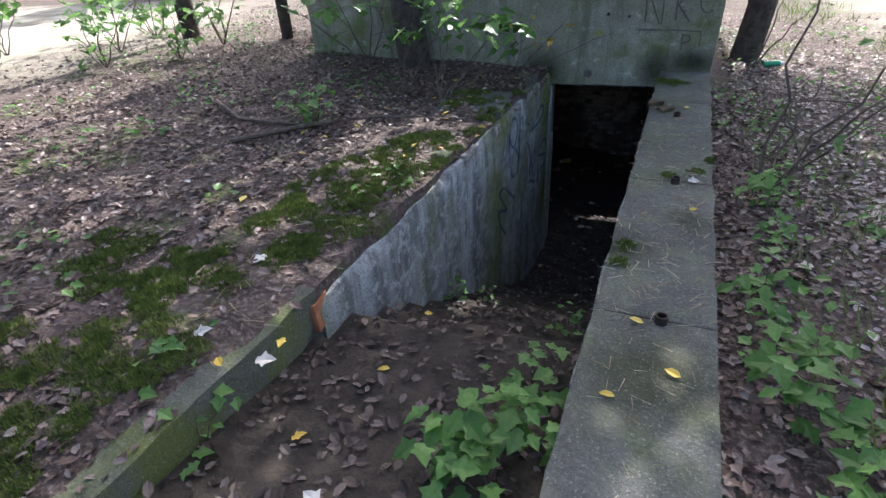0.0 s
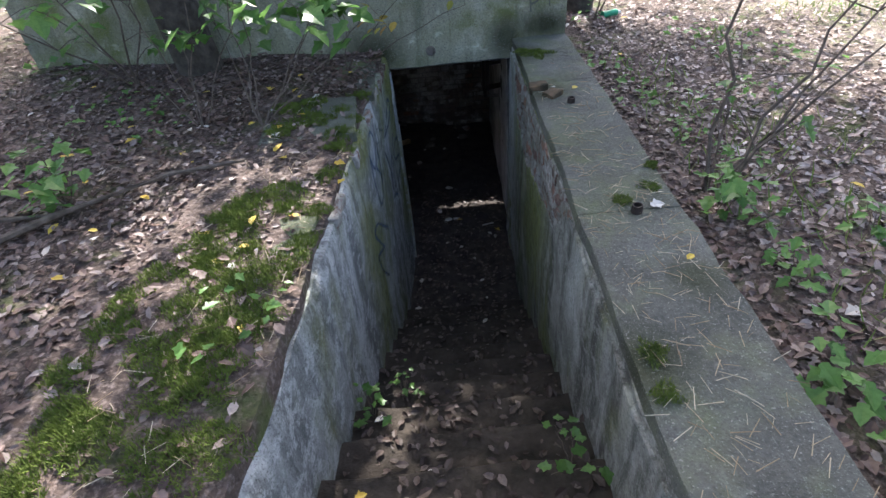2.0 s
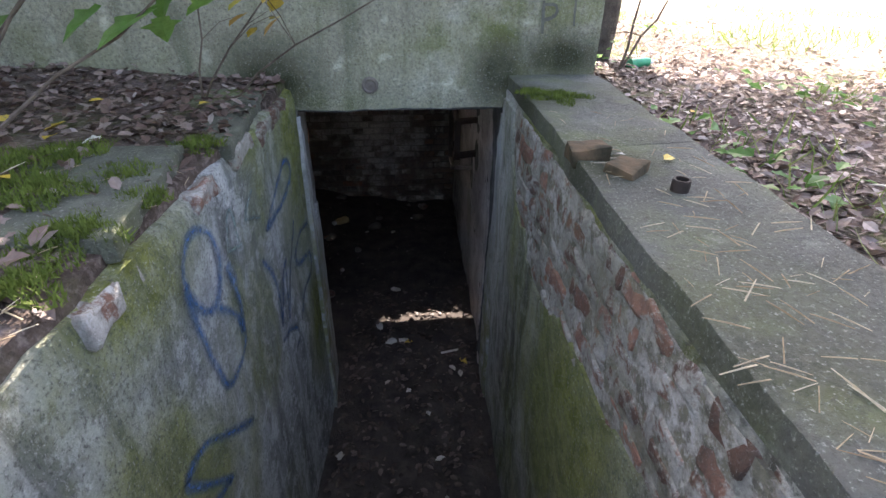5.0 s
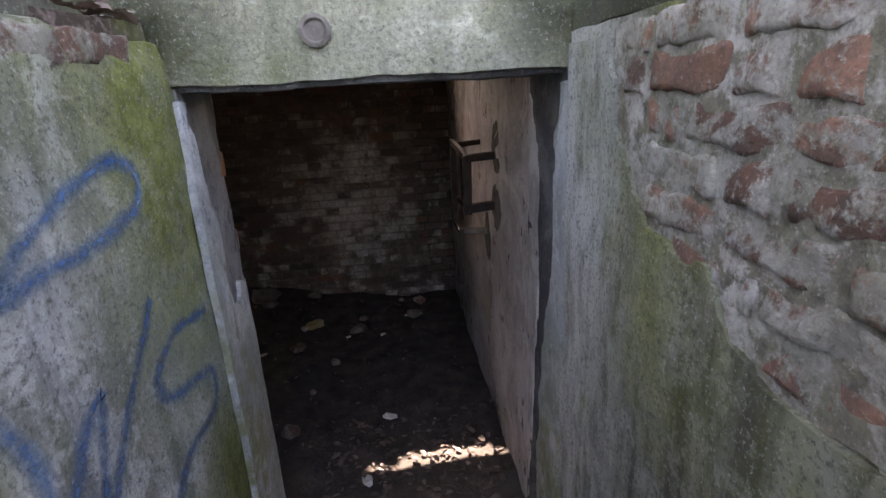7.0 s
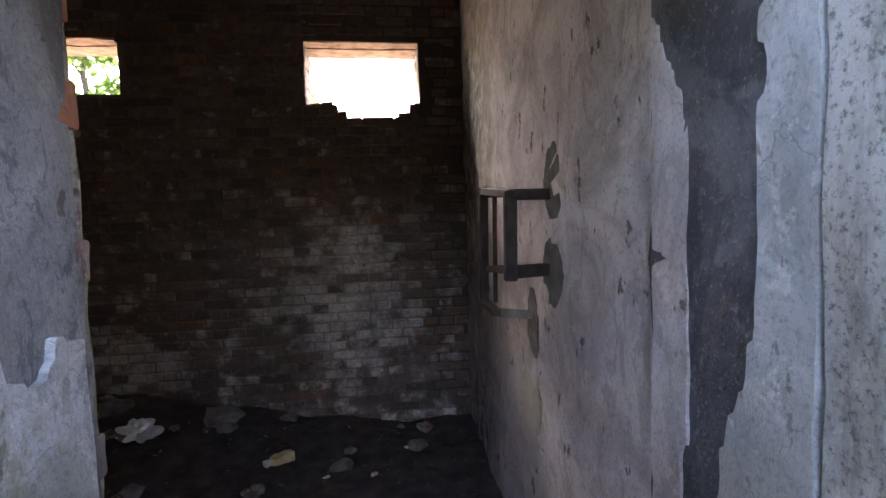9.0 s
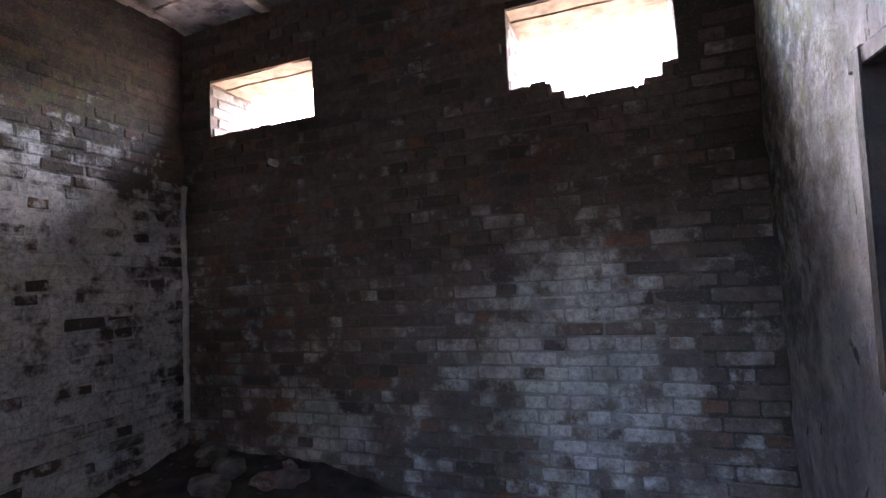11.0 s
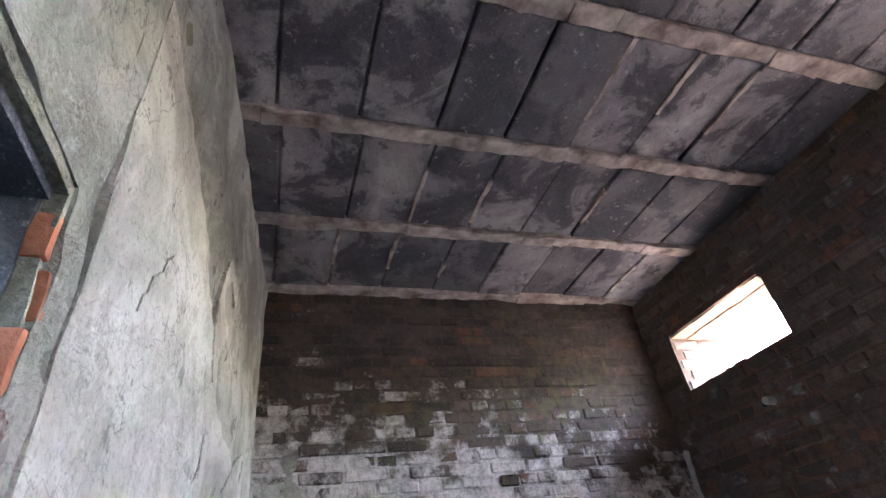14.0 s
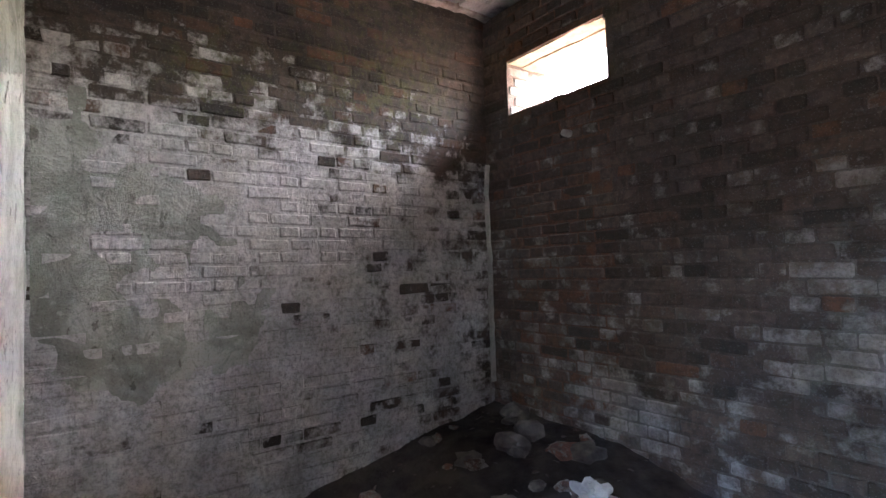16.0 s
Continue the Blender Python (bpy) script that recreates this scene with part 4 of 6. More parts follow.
def build_coats():
    # smooth plaster left on the lower left wall
    ragged("plaster", PLASTER_GREY, WALL_LEFT, (Y0 + 0.01, 2.6), (-1.75, 0.45),
           lambda y, z: broken(y, z, 4.0) + 0.22 - 0.85 * smooth01(1.0, 2.4, y) - 0.7 * smooth01(-0.5, 0.1, z) - 0.4 * smooth01(-1.2, -1.75, z),
           lambda y, z, d: (X0 - 0.004 + d, y, z), 0.012, "smooth grey plaster left on the bricks", 0.035)
    # white coats peeling off the near wall
    near = bpy.data.objects["wall_near"]
    for k, (shift, thick, limit) in enumerate(((0.10, 0.005, -0.35), (-0.06, 0.009, -0.9))):
        ragged("lime_coat", LIMECOAT, near, (-2.3, -0.08), (-2.0, CEIL - 0.12),
               lambda x, z: 1.1 * noise.noise(Vector((x * 0.9, z * 1.3, 31.0 + 7 * k))) + 0.16 * noise.noise(Vector((x * 5, z * 5, 3.0 + k))) + shift - 0.5 * smooth01(-0.1, 0.9, z) + 0.35 * smooth01(0.0, limit, z),
               lambda x, z, d: (x, near_y(x) + d, z), thick, "white lime coat with a broken edge")
    # pale lime over the doorway's dark sides
    lining = bpy.data.objects["jamb_lining"]
    ragged("lime_coat", JAMBLIME, lining, (-0.03, NEAR - 0.05), (-2.4, -0.19),
           lambda y, z: 0.8 * broken(y, z * 0.6, 12.0, 4.0, 13.0) + 0.5 * smooth01(0.18, 0.05, y) - 0.36 + 1.2 * smooth01(-0.75, -1.05, z),
           lambda y, z, d: (0.010 - 0.045 * y + d, y, z), 0.010, "pale streaked lime on the doorway's side", 0.022)
    ragged("lime_coat", JAMBLIME, lining, (-0.03, NEAR), (-2.4, -0.19),
           lambda y, z: 0.5 * broken(y, z * 0.5, 22.0, 4.0, 13.0) + (0.06 + 0.20 * smooth01(-0.4, -1.9, z) - y) * 5.0,
           lambda y, z, d: (1.090 + 0.05 * y - d, y, z), 0.008, "pale streaked lime on the doorway's side", 0.022)
    ragged("plaster", PLASTER_RIGHT, lining, (0.10, NEAR), (-2.4, -0.19),
           lambda y, z: 0.5 * broken(y, z * 0.5, 42.0, 4.0, 13.0) + (y - 0.41 + 0.15 * smooth01(-0.2, -0.6, z) - 0.06 * smooth01(-0.8, -1.6, z)) * 5.0,
           lambda y, z, d: (1.092 + 0.05 * y - d, y, z), 0.006, "pinkish plaster that runs out of the room", 0.022)


# (the many small pieces are laid at the end of the file)


# ---------- woodland ----------
def branch_path(a, b, sag, r, k=6):
    a, b = Vector(a), Vector(b)
    out = []
    for i in range(k):
        f = i / (k - 1)
        p = a.lerp(b, f) + Vector((0, 0, sag * math.sin(math.pi * f)))
        if 0 < i < k - 1:
            p += Vector([r.uniform(-1, 1) * 0.03 * (b - a).length for _ in range(3)])
        out.append(p)
    return out


def canopy_spots(r, centre, reach, count, size, clumps):
    """Leaves gathered in uneven clumps round a crown's middle."""
    cx, cy, cz = centre
    mids = []
    for _ in range(clumps):
        while True:
            u = [r.uniform(-1, 1) for _ in range(3)]
            if sum(v * v for v in u) < 1:
                break
        mids.append((cx + u[0] * reach[0], cy + u[1] * reach[1], cz + u[2] * reach[2], r.uniform(0.35, 0.85)))
    out = []
    for _ in range(count):
        m = r.choice(mids)
        out.append((m[0] + r.gauss(0, m[3] * 0.55), m[1] + r.gauss(0, m[3] * 0.55), m[2] + r.gauss(0, m[3] * 0.35), size * r.uniform(0.6, 1.3), r.uniform(0, 6.28), r.uniform(-0.7, 0.5), r.uniform(-0.6, 0.6)))
    return out, mids


def tree(base, lean_to, height, radius, crown_at, reach, leaves, size, label, clumps=26, seed=1, boughs=7, mat=None):
    r = random.Random(seed)
    t = thing("tree", label, "tree", (base[0], base[1], ground_z(base[0], base[1]) - 0.08))
    spots, mids = canopy_spots(r, [crown_at[i] - t.location[i] for i in range(3)], reach, leaves, size, clumps)
    bm = bmesh.new()
    top = Vector((lean_to[0], lean_to[1], height))
    trunk = branch_path((0, 0, 0), top, 0.0, r, 9)
    tube(bm, trunk, radius * 1.25, radius * 0.35, 10)
    weather(bm, 0.4, radius * 0.10, 4)
    stem = part("trunk", bm, BARK, t, "", True)
    for m in r.sample(mids, min(boughs, len(mids))):
        a = trunk[r.randrange(4, 9)]
        bm = bmesh.new()
        tube(bm, branch_path(a, m[:3], 0.2, r), radius * 0.33, radius * 0.06, 6)
        part("bough", bm, BARK, stem, "", True)
    crown = leaf_mesh("crown", spots, OVAL, mat or CANOPYLEAF, t)
    return t


def build_trees():
    # the stem against the bunker front, those beside it, and the wood round the clearing
    tree((-1.50, -0.24), (-0.5, 0.3), 6.4, 0.15, (-2.0, 0.7, 6.3), (2.2, 1.8, 1.1), 2600, 0.2, "dark leaning tree close against the bunker front", 80, 2)
    tree((1.98, 1.25), (0.0, 0.5), 6.8, 0.13, (1.4, 3.3, 6.6), (2.2, 3.7, 1.3), 12500, 0.18, "dark tree trunk beside the bunker corner", 60, 3)
    tree((-3.95, 0.8), (0.3, 0.5), 7.0, 0.07, (-2.5, 5.6, 6.6), (2.4, 1.9, 1.2), 4800, 0.17, "slim leaning forest tree", 26, 4)
    tree((-5.7, 0.75), (-0.2, 0.2), 7.4, 0.11, (-6.9, 1.6, 6.8), (1.6, 2.2, 1.5), 1500, 0.18, "dark upright forest tree", 16, 5)
    tree((3.4, -3.6), (0.4, 0.3), 6.6, 0.12, (2.3, -0.9, 6.6), (2.2, 2.4, 1.3), 1000, 0.18, "forest tree shading the passage", 24, 6)
    tree((-3.6, -8.6), (0.3, 0.5), 7.0, 0.14, (-3.2, -4.2, 7.2), (2.8, 2.4, 1.3), 1500, 0.18, "forest tree behind the path", 18, 7)
    r = random.Random(12)
    for i in range(22):
        a = 2 * math.pi * i / 22 + r.uniform(-0.1, 0.1)
        d = r.uniform(13, 26) + (10 if math.sin(a) > 0.8 else 0)
        if math.cos(a) > 0.2 and math.sin(a) > -0.35:
            d += 9                      # the clearing lies this way
        x, y, h = d * math.cos(a), d * math.sin(a), r.uniform(7, 11)
        if math.cos(a) > 0.2 and math.sin(a) > -0.35:
            h *= 0.6
        tree((x, y), (r.uniform(-0.4, 0.4), r.uniform(-0.4, 0.4)), h, r.uniform(0.12, 0.22), (x, y, h * 0.62), (2.2, 2.2, h * 0.34), 1100, 0.5, "tall leafy tree at the edge of the clearing", 24, 100 + i, 6)


build_trees()


LEAF_STOCK = {}


def leafy_plant(name, base, stems, leaf_size, leaves_each, label, category, seed, shape=None, mat=None, stem_r=0.006, height=None, droop=-0.35, twigs=3, low=2):
    """A sapling or shrub: stems given by their tips, twigs off them, leaves in small sprays."""
    r = random.Random(seed)
    p = thing(name, label, category, base)
    spots = []
    for tip in stems:
        bm = bmesh.new()
        path = branch_path((0, 0, -0.03), tip, 0.02, r, 7)
        tube(bm, path, stem_r, stem_r * 0.35, 6)
        L = Vector(tip).length
        ends, offs = [path[-1]], []
        for _ in range(twigs):
            a = path[r.randrange(low, 7)]
            e = a + Vector((r.uniform(-1, 1), r.uniform(-1, 1), r.uniform(-0.1, 0.7))).normalized() * L * r.uniform(0.15, 0.35)
            twig = bmesh.new()
            tube(twig, [a, a.lerp(e, 0.5) + Vector((0, 0, 0.02)), e], stem_r * 0.4, stem_r * 0.2, 5)
            offs.append(twig)
            ends.append(e)
        stem = part("stem", bm, TWIG, p, "", True)
        for twig in offs:
            part("twig", twig, TWIG, stem, "", True)
        for _ in range(leaves_each):
            e = r.choice(ends)
            h = r.uniform(0, 6.28)
            spots.append((e.x + r.gauss(0, leaf_size * 0.5), e.y + r.gauss(0, leaf_size * 0.5), e.z + r.gauss(0, leaf_size * 0.3), leaf_size * r.uniform(0.6, 1.25), h, droop + r.uniform(-0.35, 0.35), r.uniform(-0.4, 0.4)))
    key = (id(shape), id(mat))
    if key not in LEAF_STOCK:
        one = leaf_mesh("leaf", [(0, 0, 0, 1, 0, 0, 0)], shape or LOBED, mat or GREENLEAF)
        LEAF_STOCK[key] = one.data
        bpy.data.objects.remove(one)
    for x, y, z, size, heading, tilt, roll in spots:
        ob = new("leaf", LEAF_STOCK[key])
        ob.parent = p
        ob.matrix_basis = pose(x, y, z, 0, 0, math.degrees(heading)) @ pose(0, 0, 0, 0, -math.degrees(tilt), 0) @ pose(0, 0, 0, math.degrees(roll)) @ Matrix.Scale(size, 4)
    return p


def build_shrubs():
    g = ground_z
    leafy_plant("sapling", (-0.72, -1.46, g(-0.72, -1.46)), [(0.72, 0.46, 0.50), (0.42, 0.46, 0.60), (-0.05, 0.46, 0.64), (-0.24, 0.40, 0.52), (-0.16, 0.46, 0.80), (0.45, 0.40, 0.56)], 0.16, 13, "young maple sapling with pale green lobed leaves", "sapling", 31, None, None, 0.007, None, -0.35, 3, 5)
    leafy_plant("sapling", (-1.15, -1.35, g(-1.15, -1.35)), [(0.02, 0.15, 0.55), (-0.35, 0.35, 0.85), (0.1, 0.3, 0.95), (0.45, 0.35, 0.8), (-0.6, 0.1, 0.65)], 0.14, 10, "thin sapling with drooping green leaves", "sapling", 32, None, None, 0.006, None, -0.35, 3, 5)
    leafy_plant("sapling", (-1.9, -0.55, g(-1.9, -0.55)), [(-0.3, -0.2, 0.9), (0.3, -0.3, 1.1), (0.5, -0.45, 0.75), (-0.6, -0.5, 0.7)], 0.12, 11, "leafy sapling against the bunker front", "sapling", 33, None, None, 0.009)
    leafy_plant("branch", (-0.30, -0.42, g(-0.30, -0.42)), [(0.10, -0.05, 0.75), (0.95, -0.45, 0.50), (0.55, -0.30, 0.62)], 0.10, 5, "bare twigs with a few yellow leaves", "shrub", 34, OVAL, AUTUMNLEAF, 0.005)
    leafy_plant("shrub", (-1.52, -2.30, g(-1.52, -2.30)), [(0.02, 0.0, 0.30), (0.12, 0.08, 0.24), (-0.12, 0.04, 0.26), (0.03, -0.12, 0.22)], 0.10, 12, "small bush of pale green leaves", "shrub", 35, None, None, 0.005)
    leafy_plant("sapling", (1.72, -2.42, g(1.72, -2.42)), [(0.10, 0.35, 1.45), (0.75, 0.25, 1.05), (0.55, -0.10, 0.75), (0.30, 0.55, 0.55), (0.95, 0.45, 0.8)], 0.075, 5, "bare branching sapling with few leaves", "sapling", 36, None, None, 0.011)
    leafy_plant("sapling", (2.02, 0.75, g(2.02, 0.75)), [(0.25, 0.3, 0.8), (0.45, 0.1, 0.6)], 0.07, 4, "thin bare sapling beside the bunker", "sapling", 37, None, None, 0.01)
    leafy_plant("sapling", (-4.6, 0.2, g(-4.6, 0.2)), [(-0.4, 0.1, 1.0), (0.4, -0.2, 0.9), (0.1, -0.4, 0.7), (0.7, 0.1, 1.2)], 0.13, 14, "leafy bush among the trees", "shrub", 38, None, None, 0.01)
    leafy_plant("shrub", (-6.6, 0.9, g(-6.6, 0.9)), [(-0.5, 0.1, 0.9), (0.4, -0.2, 0.8), (0.1, -0.5, 0.6), (0.8, 0.1, 1.0), (-0.9, -0.4, 0.7)], 0.15, 22, "sunlit green bush at the edge of the wood", "shrub", 39, None, None, 0.01)
    leafy_plant("shrub", (-8.0, -0.6, g(-8.0, -0.6)), [(-0.5, 0.1, 1.0), (0.4, -0.2, 0.8), (0.1, -0.5, 0.6), (0.8, 0.1, 1.0)], 0.16, 24, "sunlit green bush at the edge of the wood", "shrub", 40, None, None, 0.01)
    for i, (x, y, s) in enumerate([(-5.2, -1.2, 0.7), (-6.2, -1.9, 0.8), (-6.0, -0.3, 0.9), (-7.3, -2.5, 0.9), (-4.6, -0.6, 0.55)]):
        leafy_plant("shrub", (x, y, g(x, y)), [(-0.5 * s, 0.1, 0.9 * s), (0.45 * s, -0.2, 0.8 * s), (0.1, -0.5 * s, 0.6 * s), (0.8 * s, 0.1, 0.95 * s), (-0.1, 0.3 * s, 1.1 * s)], 0.13, 15, "sunlit green bush at the edge of the wood", "shrub", 140 + i, None, None, 0.008)["group"] = "bushes at the edge of the wood"
    # plants along the outer side of the right wall
    for i, (x, y, s) in enumerate([(1.62, -4.30, 0.15), (1.58, -4.02, 0.13), (1.60, -3.62, 0.12), (1.72, -3.15, 0.09), (1.76, -2.75, 0.09), (1.68, -2.62, 0.14), (1.90, -2.25, 0.08), (1.82, -1.85, 0.07), (2.2, -2.9, 0.09), (2.5, -1.3, 0.07), (1.70, -4.6, 0.13)]):
        leafy_plant("woodland_plant", (x, y, g(x, y)), [(0.0, 0.04, s * 1.2), (0.10, -0.06, s * 1.2), (-0.06, -0.10, s * 1.1), (0.05, 0.16, s)], s * 0.62, 7, "low woodland plant with broad green leaves", "plant", 50 + i, None, None, 0.003, None, -0.25, 1)["group"] = "plants along the wall"
    # plants that grow in the passage
    for i, (x, y, z, s) in enumerate([(0.76, -4.66, passage_z(-4.66), 0.11), (0.60, -4.82, passage_z(-4.82), 0.11), (0.72, -4.85, passage_z(-4.85), 0.10), (0.74, -4.28, walk_z(0.74, -4.28), 0.10), (-0.06, -3.02, walk_z(0, -3.02), 0.075), (-0.27, -5.02, passage_z(-5.0), 0.08), (0.80, -3.55, walk_z(0.8, -3.55), 0.07), (0.07, -2.75, walk_z(0, -2.75), 0.06)]):
        leafy_plant("woodland_plant", (x, y, z), [(0.0, 0.04, s * 1.6), (0.09, -0.05, s * 1.3), (-0.10, -0.06, s * 1.2), (0.02, 0.12, s * 1.1), (-0.05, 0.1, s * 1.5)], s * 0.8, 8 if s > 0.1 else 3, "green plant sprouting from the soil in the passage", "plant", 70 + i, None, None, 0.003, None, -0.2, 1)["group"] = "plants in the passage"


build_shrubs()


# ---------- leaf litter and ground cover ----------
def outside_pit(x, y):
    if y > -0.02 and X0 - 0.6 < x < 1.75 and y < Y1 + 0.5:
        return False
    return not (-5.6 < y <= 0.0 and left_x(y) - 0.03 < x < right_x(y) + WALL_R + 0.01)


def build_litter():
    r = random.Random(5)
    spots = []
    while len(spots) < 44000:
        x, y = r.uniform(-7, 5.5), r.uniform(-7.2, 4.5)
        d = math.hypot(x - 0.4, y + 2.5)
        if r.random() > max(0.12, 1.15 - d / 5.5) or not outside_pit(x, y):
            continue
        # the strip of moss on the left wall stays clearer
        if -0.75 < x - left_x(y) < 0 and -5 < y < -1.0 and r.random() < 0.72:
            continue
        spots.append((x, y, ground_z(x, y) + r.uniform(0.002, 0.022), r.uniform(0.022, 0.062), r.uniform(0, 6.28), r.gauss(0, 0.3), r.gauss(0, 0.35)))
    # leaves on the open side take a paler colour that stands in for skylight
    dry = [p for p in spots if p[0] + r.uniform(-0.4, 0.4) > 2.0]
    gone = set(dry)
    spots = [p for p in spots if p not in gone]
    ob = leaf_mesh("dry_litter", dry, OVAL, SKYLIT_LITTER)
    tagged(ob, "fallen leaves coloured paler for skylight beside the clearing", "leaf litter", "", "stuff")
    ob = leaf_mesh("leaf_litter", spots[:20000], OVAL, LITTER)
    tagged(ob, "brown and grey fallen leaves covering the soil", "leaf litter", "", "stuff")
    ob = leaf_mesh("lobed_litter", spots[20000:], LOBED, LITTER)
    tagged(ob, "curled dry maple leaves on the forest floor", "leaf litter", "", "stuff")
    # leaves and crumbs that fell into the passage and the room
    spots = []
    for _ in range(3200):
        y = r.uniform(-5.7, 1.4)
        x = r.uniform(left_x(y) + 0.03, right_x(y) - 0.03)
        spots.append((x, y, walk_z(x, y) + r.uniform(0.004, 0.02), r.uniform(0.02, 0.065), r.uniform(0, 6.28), r.gauss(0, 0.25), r.gauss(0, 0.25)))
    for _ in range(500):
        x, y = r.uniform(X0, X1), r.uniform(0.8, Y1)
        spots.append((x, y, floor_z(x, y) + r.uniform(0.004, 0.02), r.uniform(0.02, 0.05), r.uniform(0, 6.28), r.gauss(0, 0.25), r.gauss(0, 0.25)))
    ob = leaf_mesh("passage_litter", spots, OVAL, WETLITTER)
    tagged(ob, "dead leaves strewn over steps and floor", "leaf litter", "", "stuff")
    # low green cover
    spots = []
    while len(spots) < 1700:
        x, y = r.uniform(-6, 5.5), r.uniform(-6.5, 3)
        if not outside_pit(x, y) or noise.noise(Vector((x * 0.9, y * 0.9, 7))) < 0.12:
            continue
        if -1.2 < x < 0 and y > -3:
            continue
        spots.append((x, y, ground_z(x, y) + r.uniform(0.02, 0.10), r.uniform(0.03, 0.08), r.uniform(0, 6.28), r.uniform(-0.4, 0.3), r.gauss(0, 0.3)))
    tagged(leaf_mesh("ground_cover", spots, LOBED, GREENLEAF), "scattered low green leaves on the forest floor", "ground cover", "", "stuff")
    spots = []
    while len(spots) < 5200:
        x, y = r.uniform(1.7, 7), r.uniform(-6, 6)
        if noise.noise(Vector((x * 0.8, y * 0.8, 17))) < 0.1 - 0.05 * max(0, x - 3):
            continue
        spots.append((x, y, ground_z(x, y), r.uniform(0.06, 0.16), r.uniform(0, 6.28), r.uniform(0.5, 1.3), r.uniform(-1, 1)))
    tagged(leaf_mesh("grass", spots, BLADE, GRASS), "thin tufts of grass in the half shade", "grass", "", "stuff")


build_litter()


def build_moss():
    r = random.Random(9)

    def tuft(name, x, y, z, rad, count, label, tall=0.022):
        spots = []
        for _ in range(count):
            a = r.uniform(0, 6.28)
            edge = rad * (0.85 + 0.9 * noise.noise(Vector((math.cos(a) * 1.6 + x * 7, math.sin(a) * 1.6 + y * 7, 3.0))))
            d = edge * math.sqrt(r.random())
            k = max(0.0, 1 - (d / rad) ** 2)
            spots.append((x + d * math.cos(a), y + d * math.sin(a), z - 0.004 + 0.5 * tall * k, tall * r.uniform(0.5, 1.1), r.uniform(0, 6.28), r.uniform(0.3, 1.4), r.uniform(-1, 1)))
        tagged(leaf_mesh(name, [(*s[:3], s[3], s[4], s[5], s[6]) for s in spots], ([(0, 0.09, 0), (0, -0.09, 0), (1, 0.0, 0.1)], [(0, 1, 2)]), MOSS), label, "moss")

    for x, y, rad in [(1.20, -2.65, 0.055), (1.36, -2.56, 0.05), (1.44, -2.36, 0.045), (1.23, -0.50, 0.13), (1.12, -0.42, 0.08), (1.02, -3.52, 0.06), (1.0, -3.68, 0.05)]:
        tuft("moss_tuft", x, y, 0.0, rad, int(9000 * rad * rad * 8) + 250, "bright green moss cushion on the coping")
    for x, y, rad in [(-0.12, -1.86, 0.10), (-0.15, -2.5, 0.08), (-0.17, -2.75, 0.10), (-0.12, -1.45, 0.07), (-0.13, -1.02, 0.08), (-0.13, -2.15, 0.09), (-0.45, -1.20, 0.13), (-0.40, -1.45, 0.15), (-0.58, -1.58, 0.13), (-0.24, -1.30, 0.10), (-0.60, -1.25, 0.12), (-0.20, -1.66, 0.12), (-0.30, -2.95, 0.14), (-0.48, -3.05, 0.2), (-0.45, -3.45, 0.2), (-0.34, -3.25, 0.14), (-0.62, -2.85, 0.15), (-0.35, -3.75, 0.14), (-0.55, -4.0, 0.14), (-0.50, -4.8, 0.15), (-0.62, -2.5, 0.12), (-0.7, -3.7, 0.14)] + [(left_x(y) - r.uniform(0.22, 0.70), y, r.uniform(0.07, 0.14)) for y in np.arange(-5.4, -2.3, 0.075)] + [(r.uniform(-1.7, -0.6), r.uniform(-5.6, -4.2), r.uniform(0.08, 0.17)) for _ in range(22)]:
        x = min(x, left_x(y) - 0.95 * rad)
        tuft("moss_patch", x, y, ground_z(x, y) + 0.004, rad, int(52000 * rad * rad) + 200, "soft green moss on the wall's edge", 0.03)


build_moss()


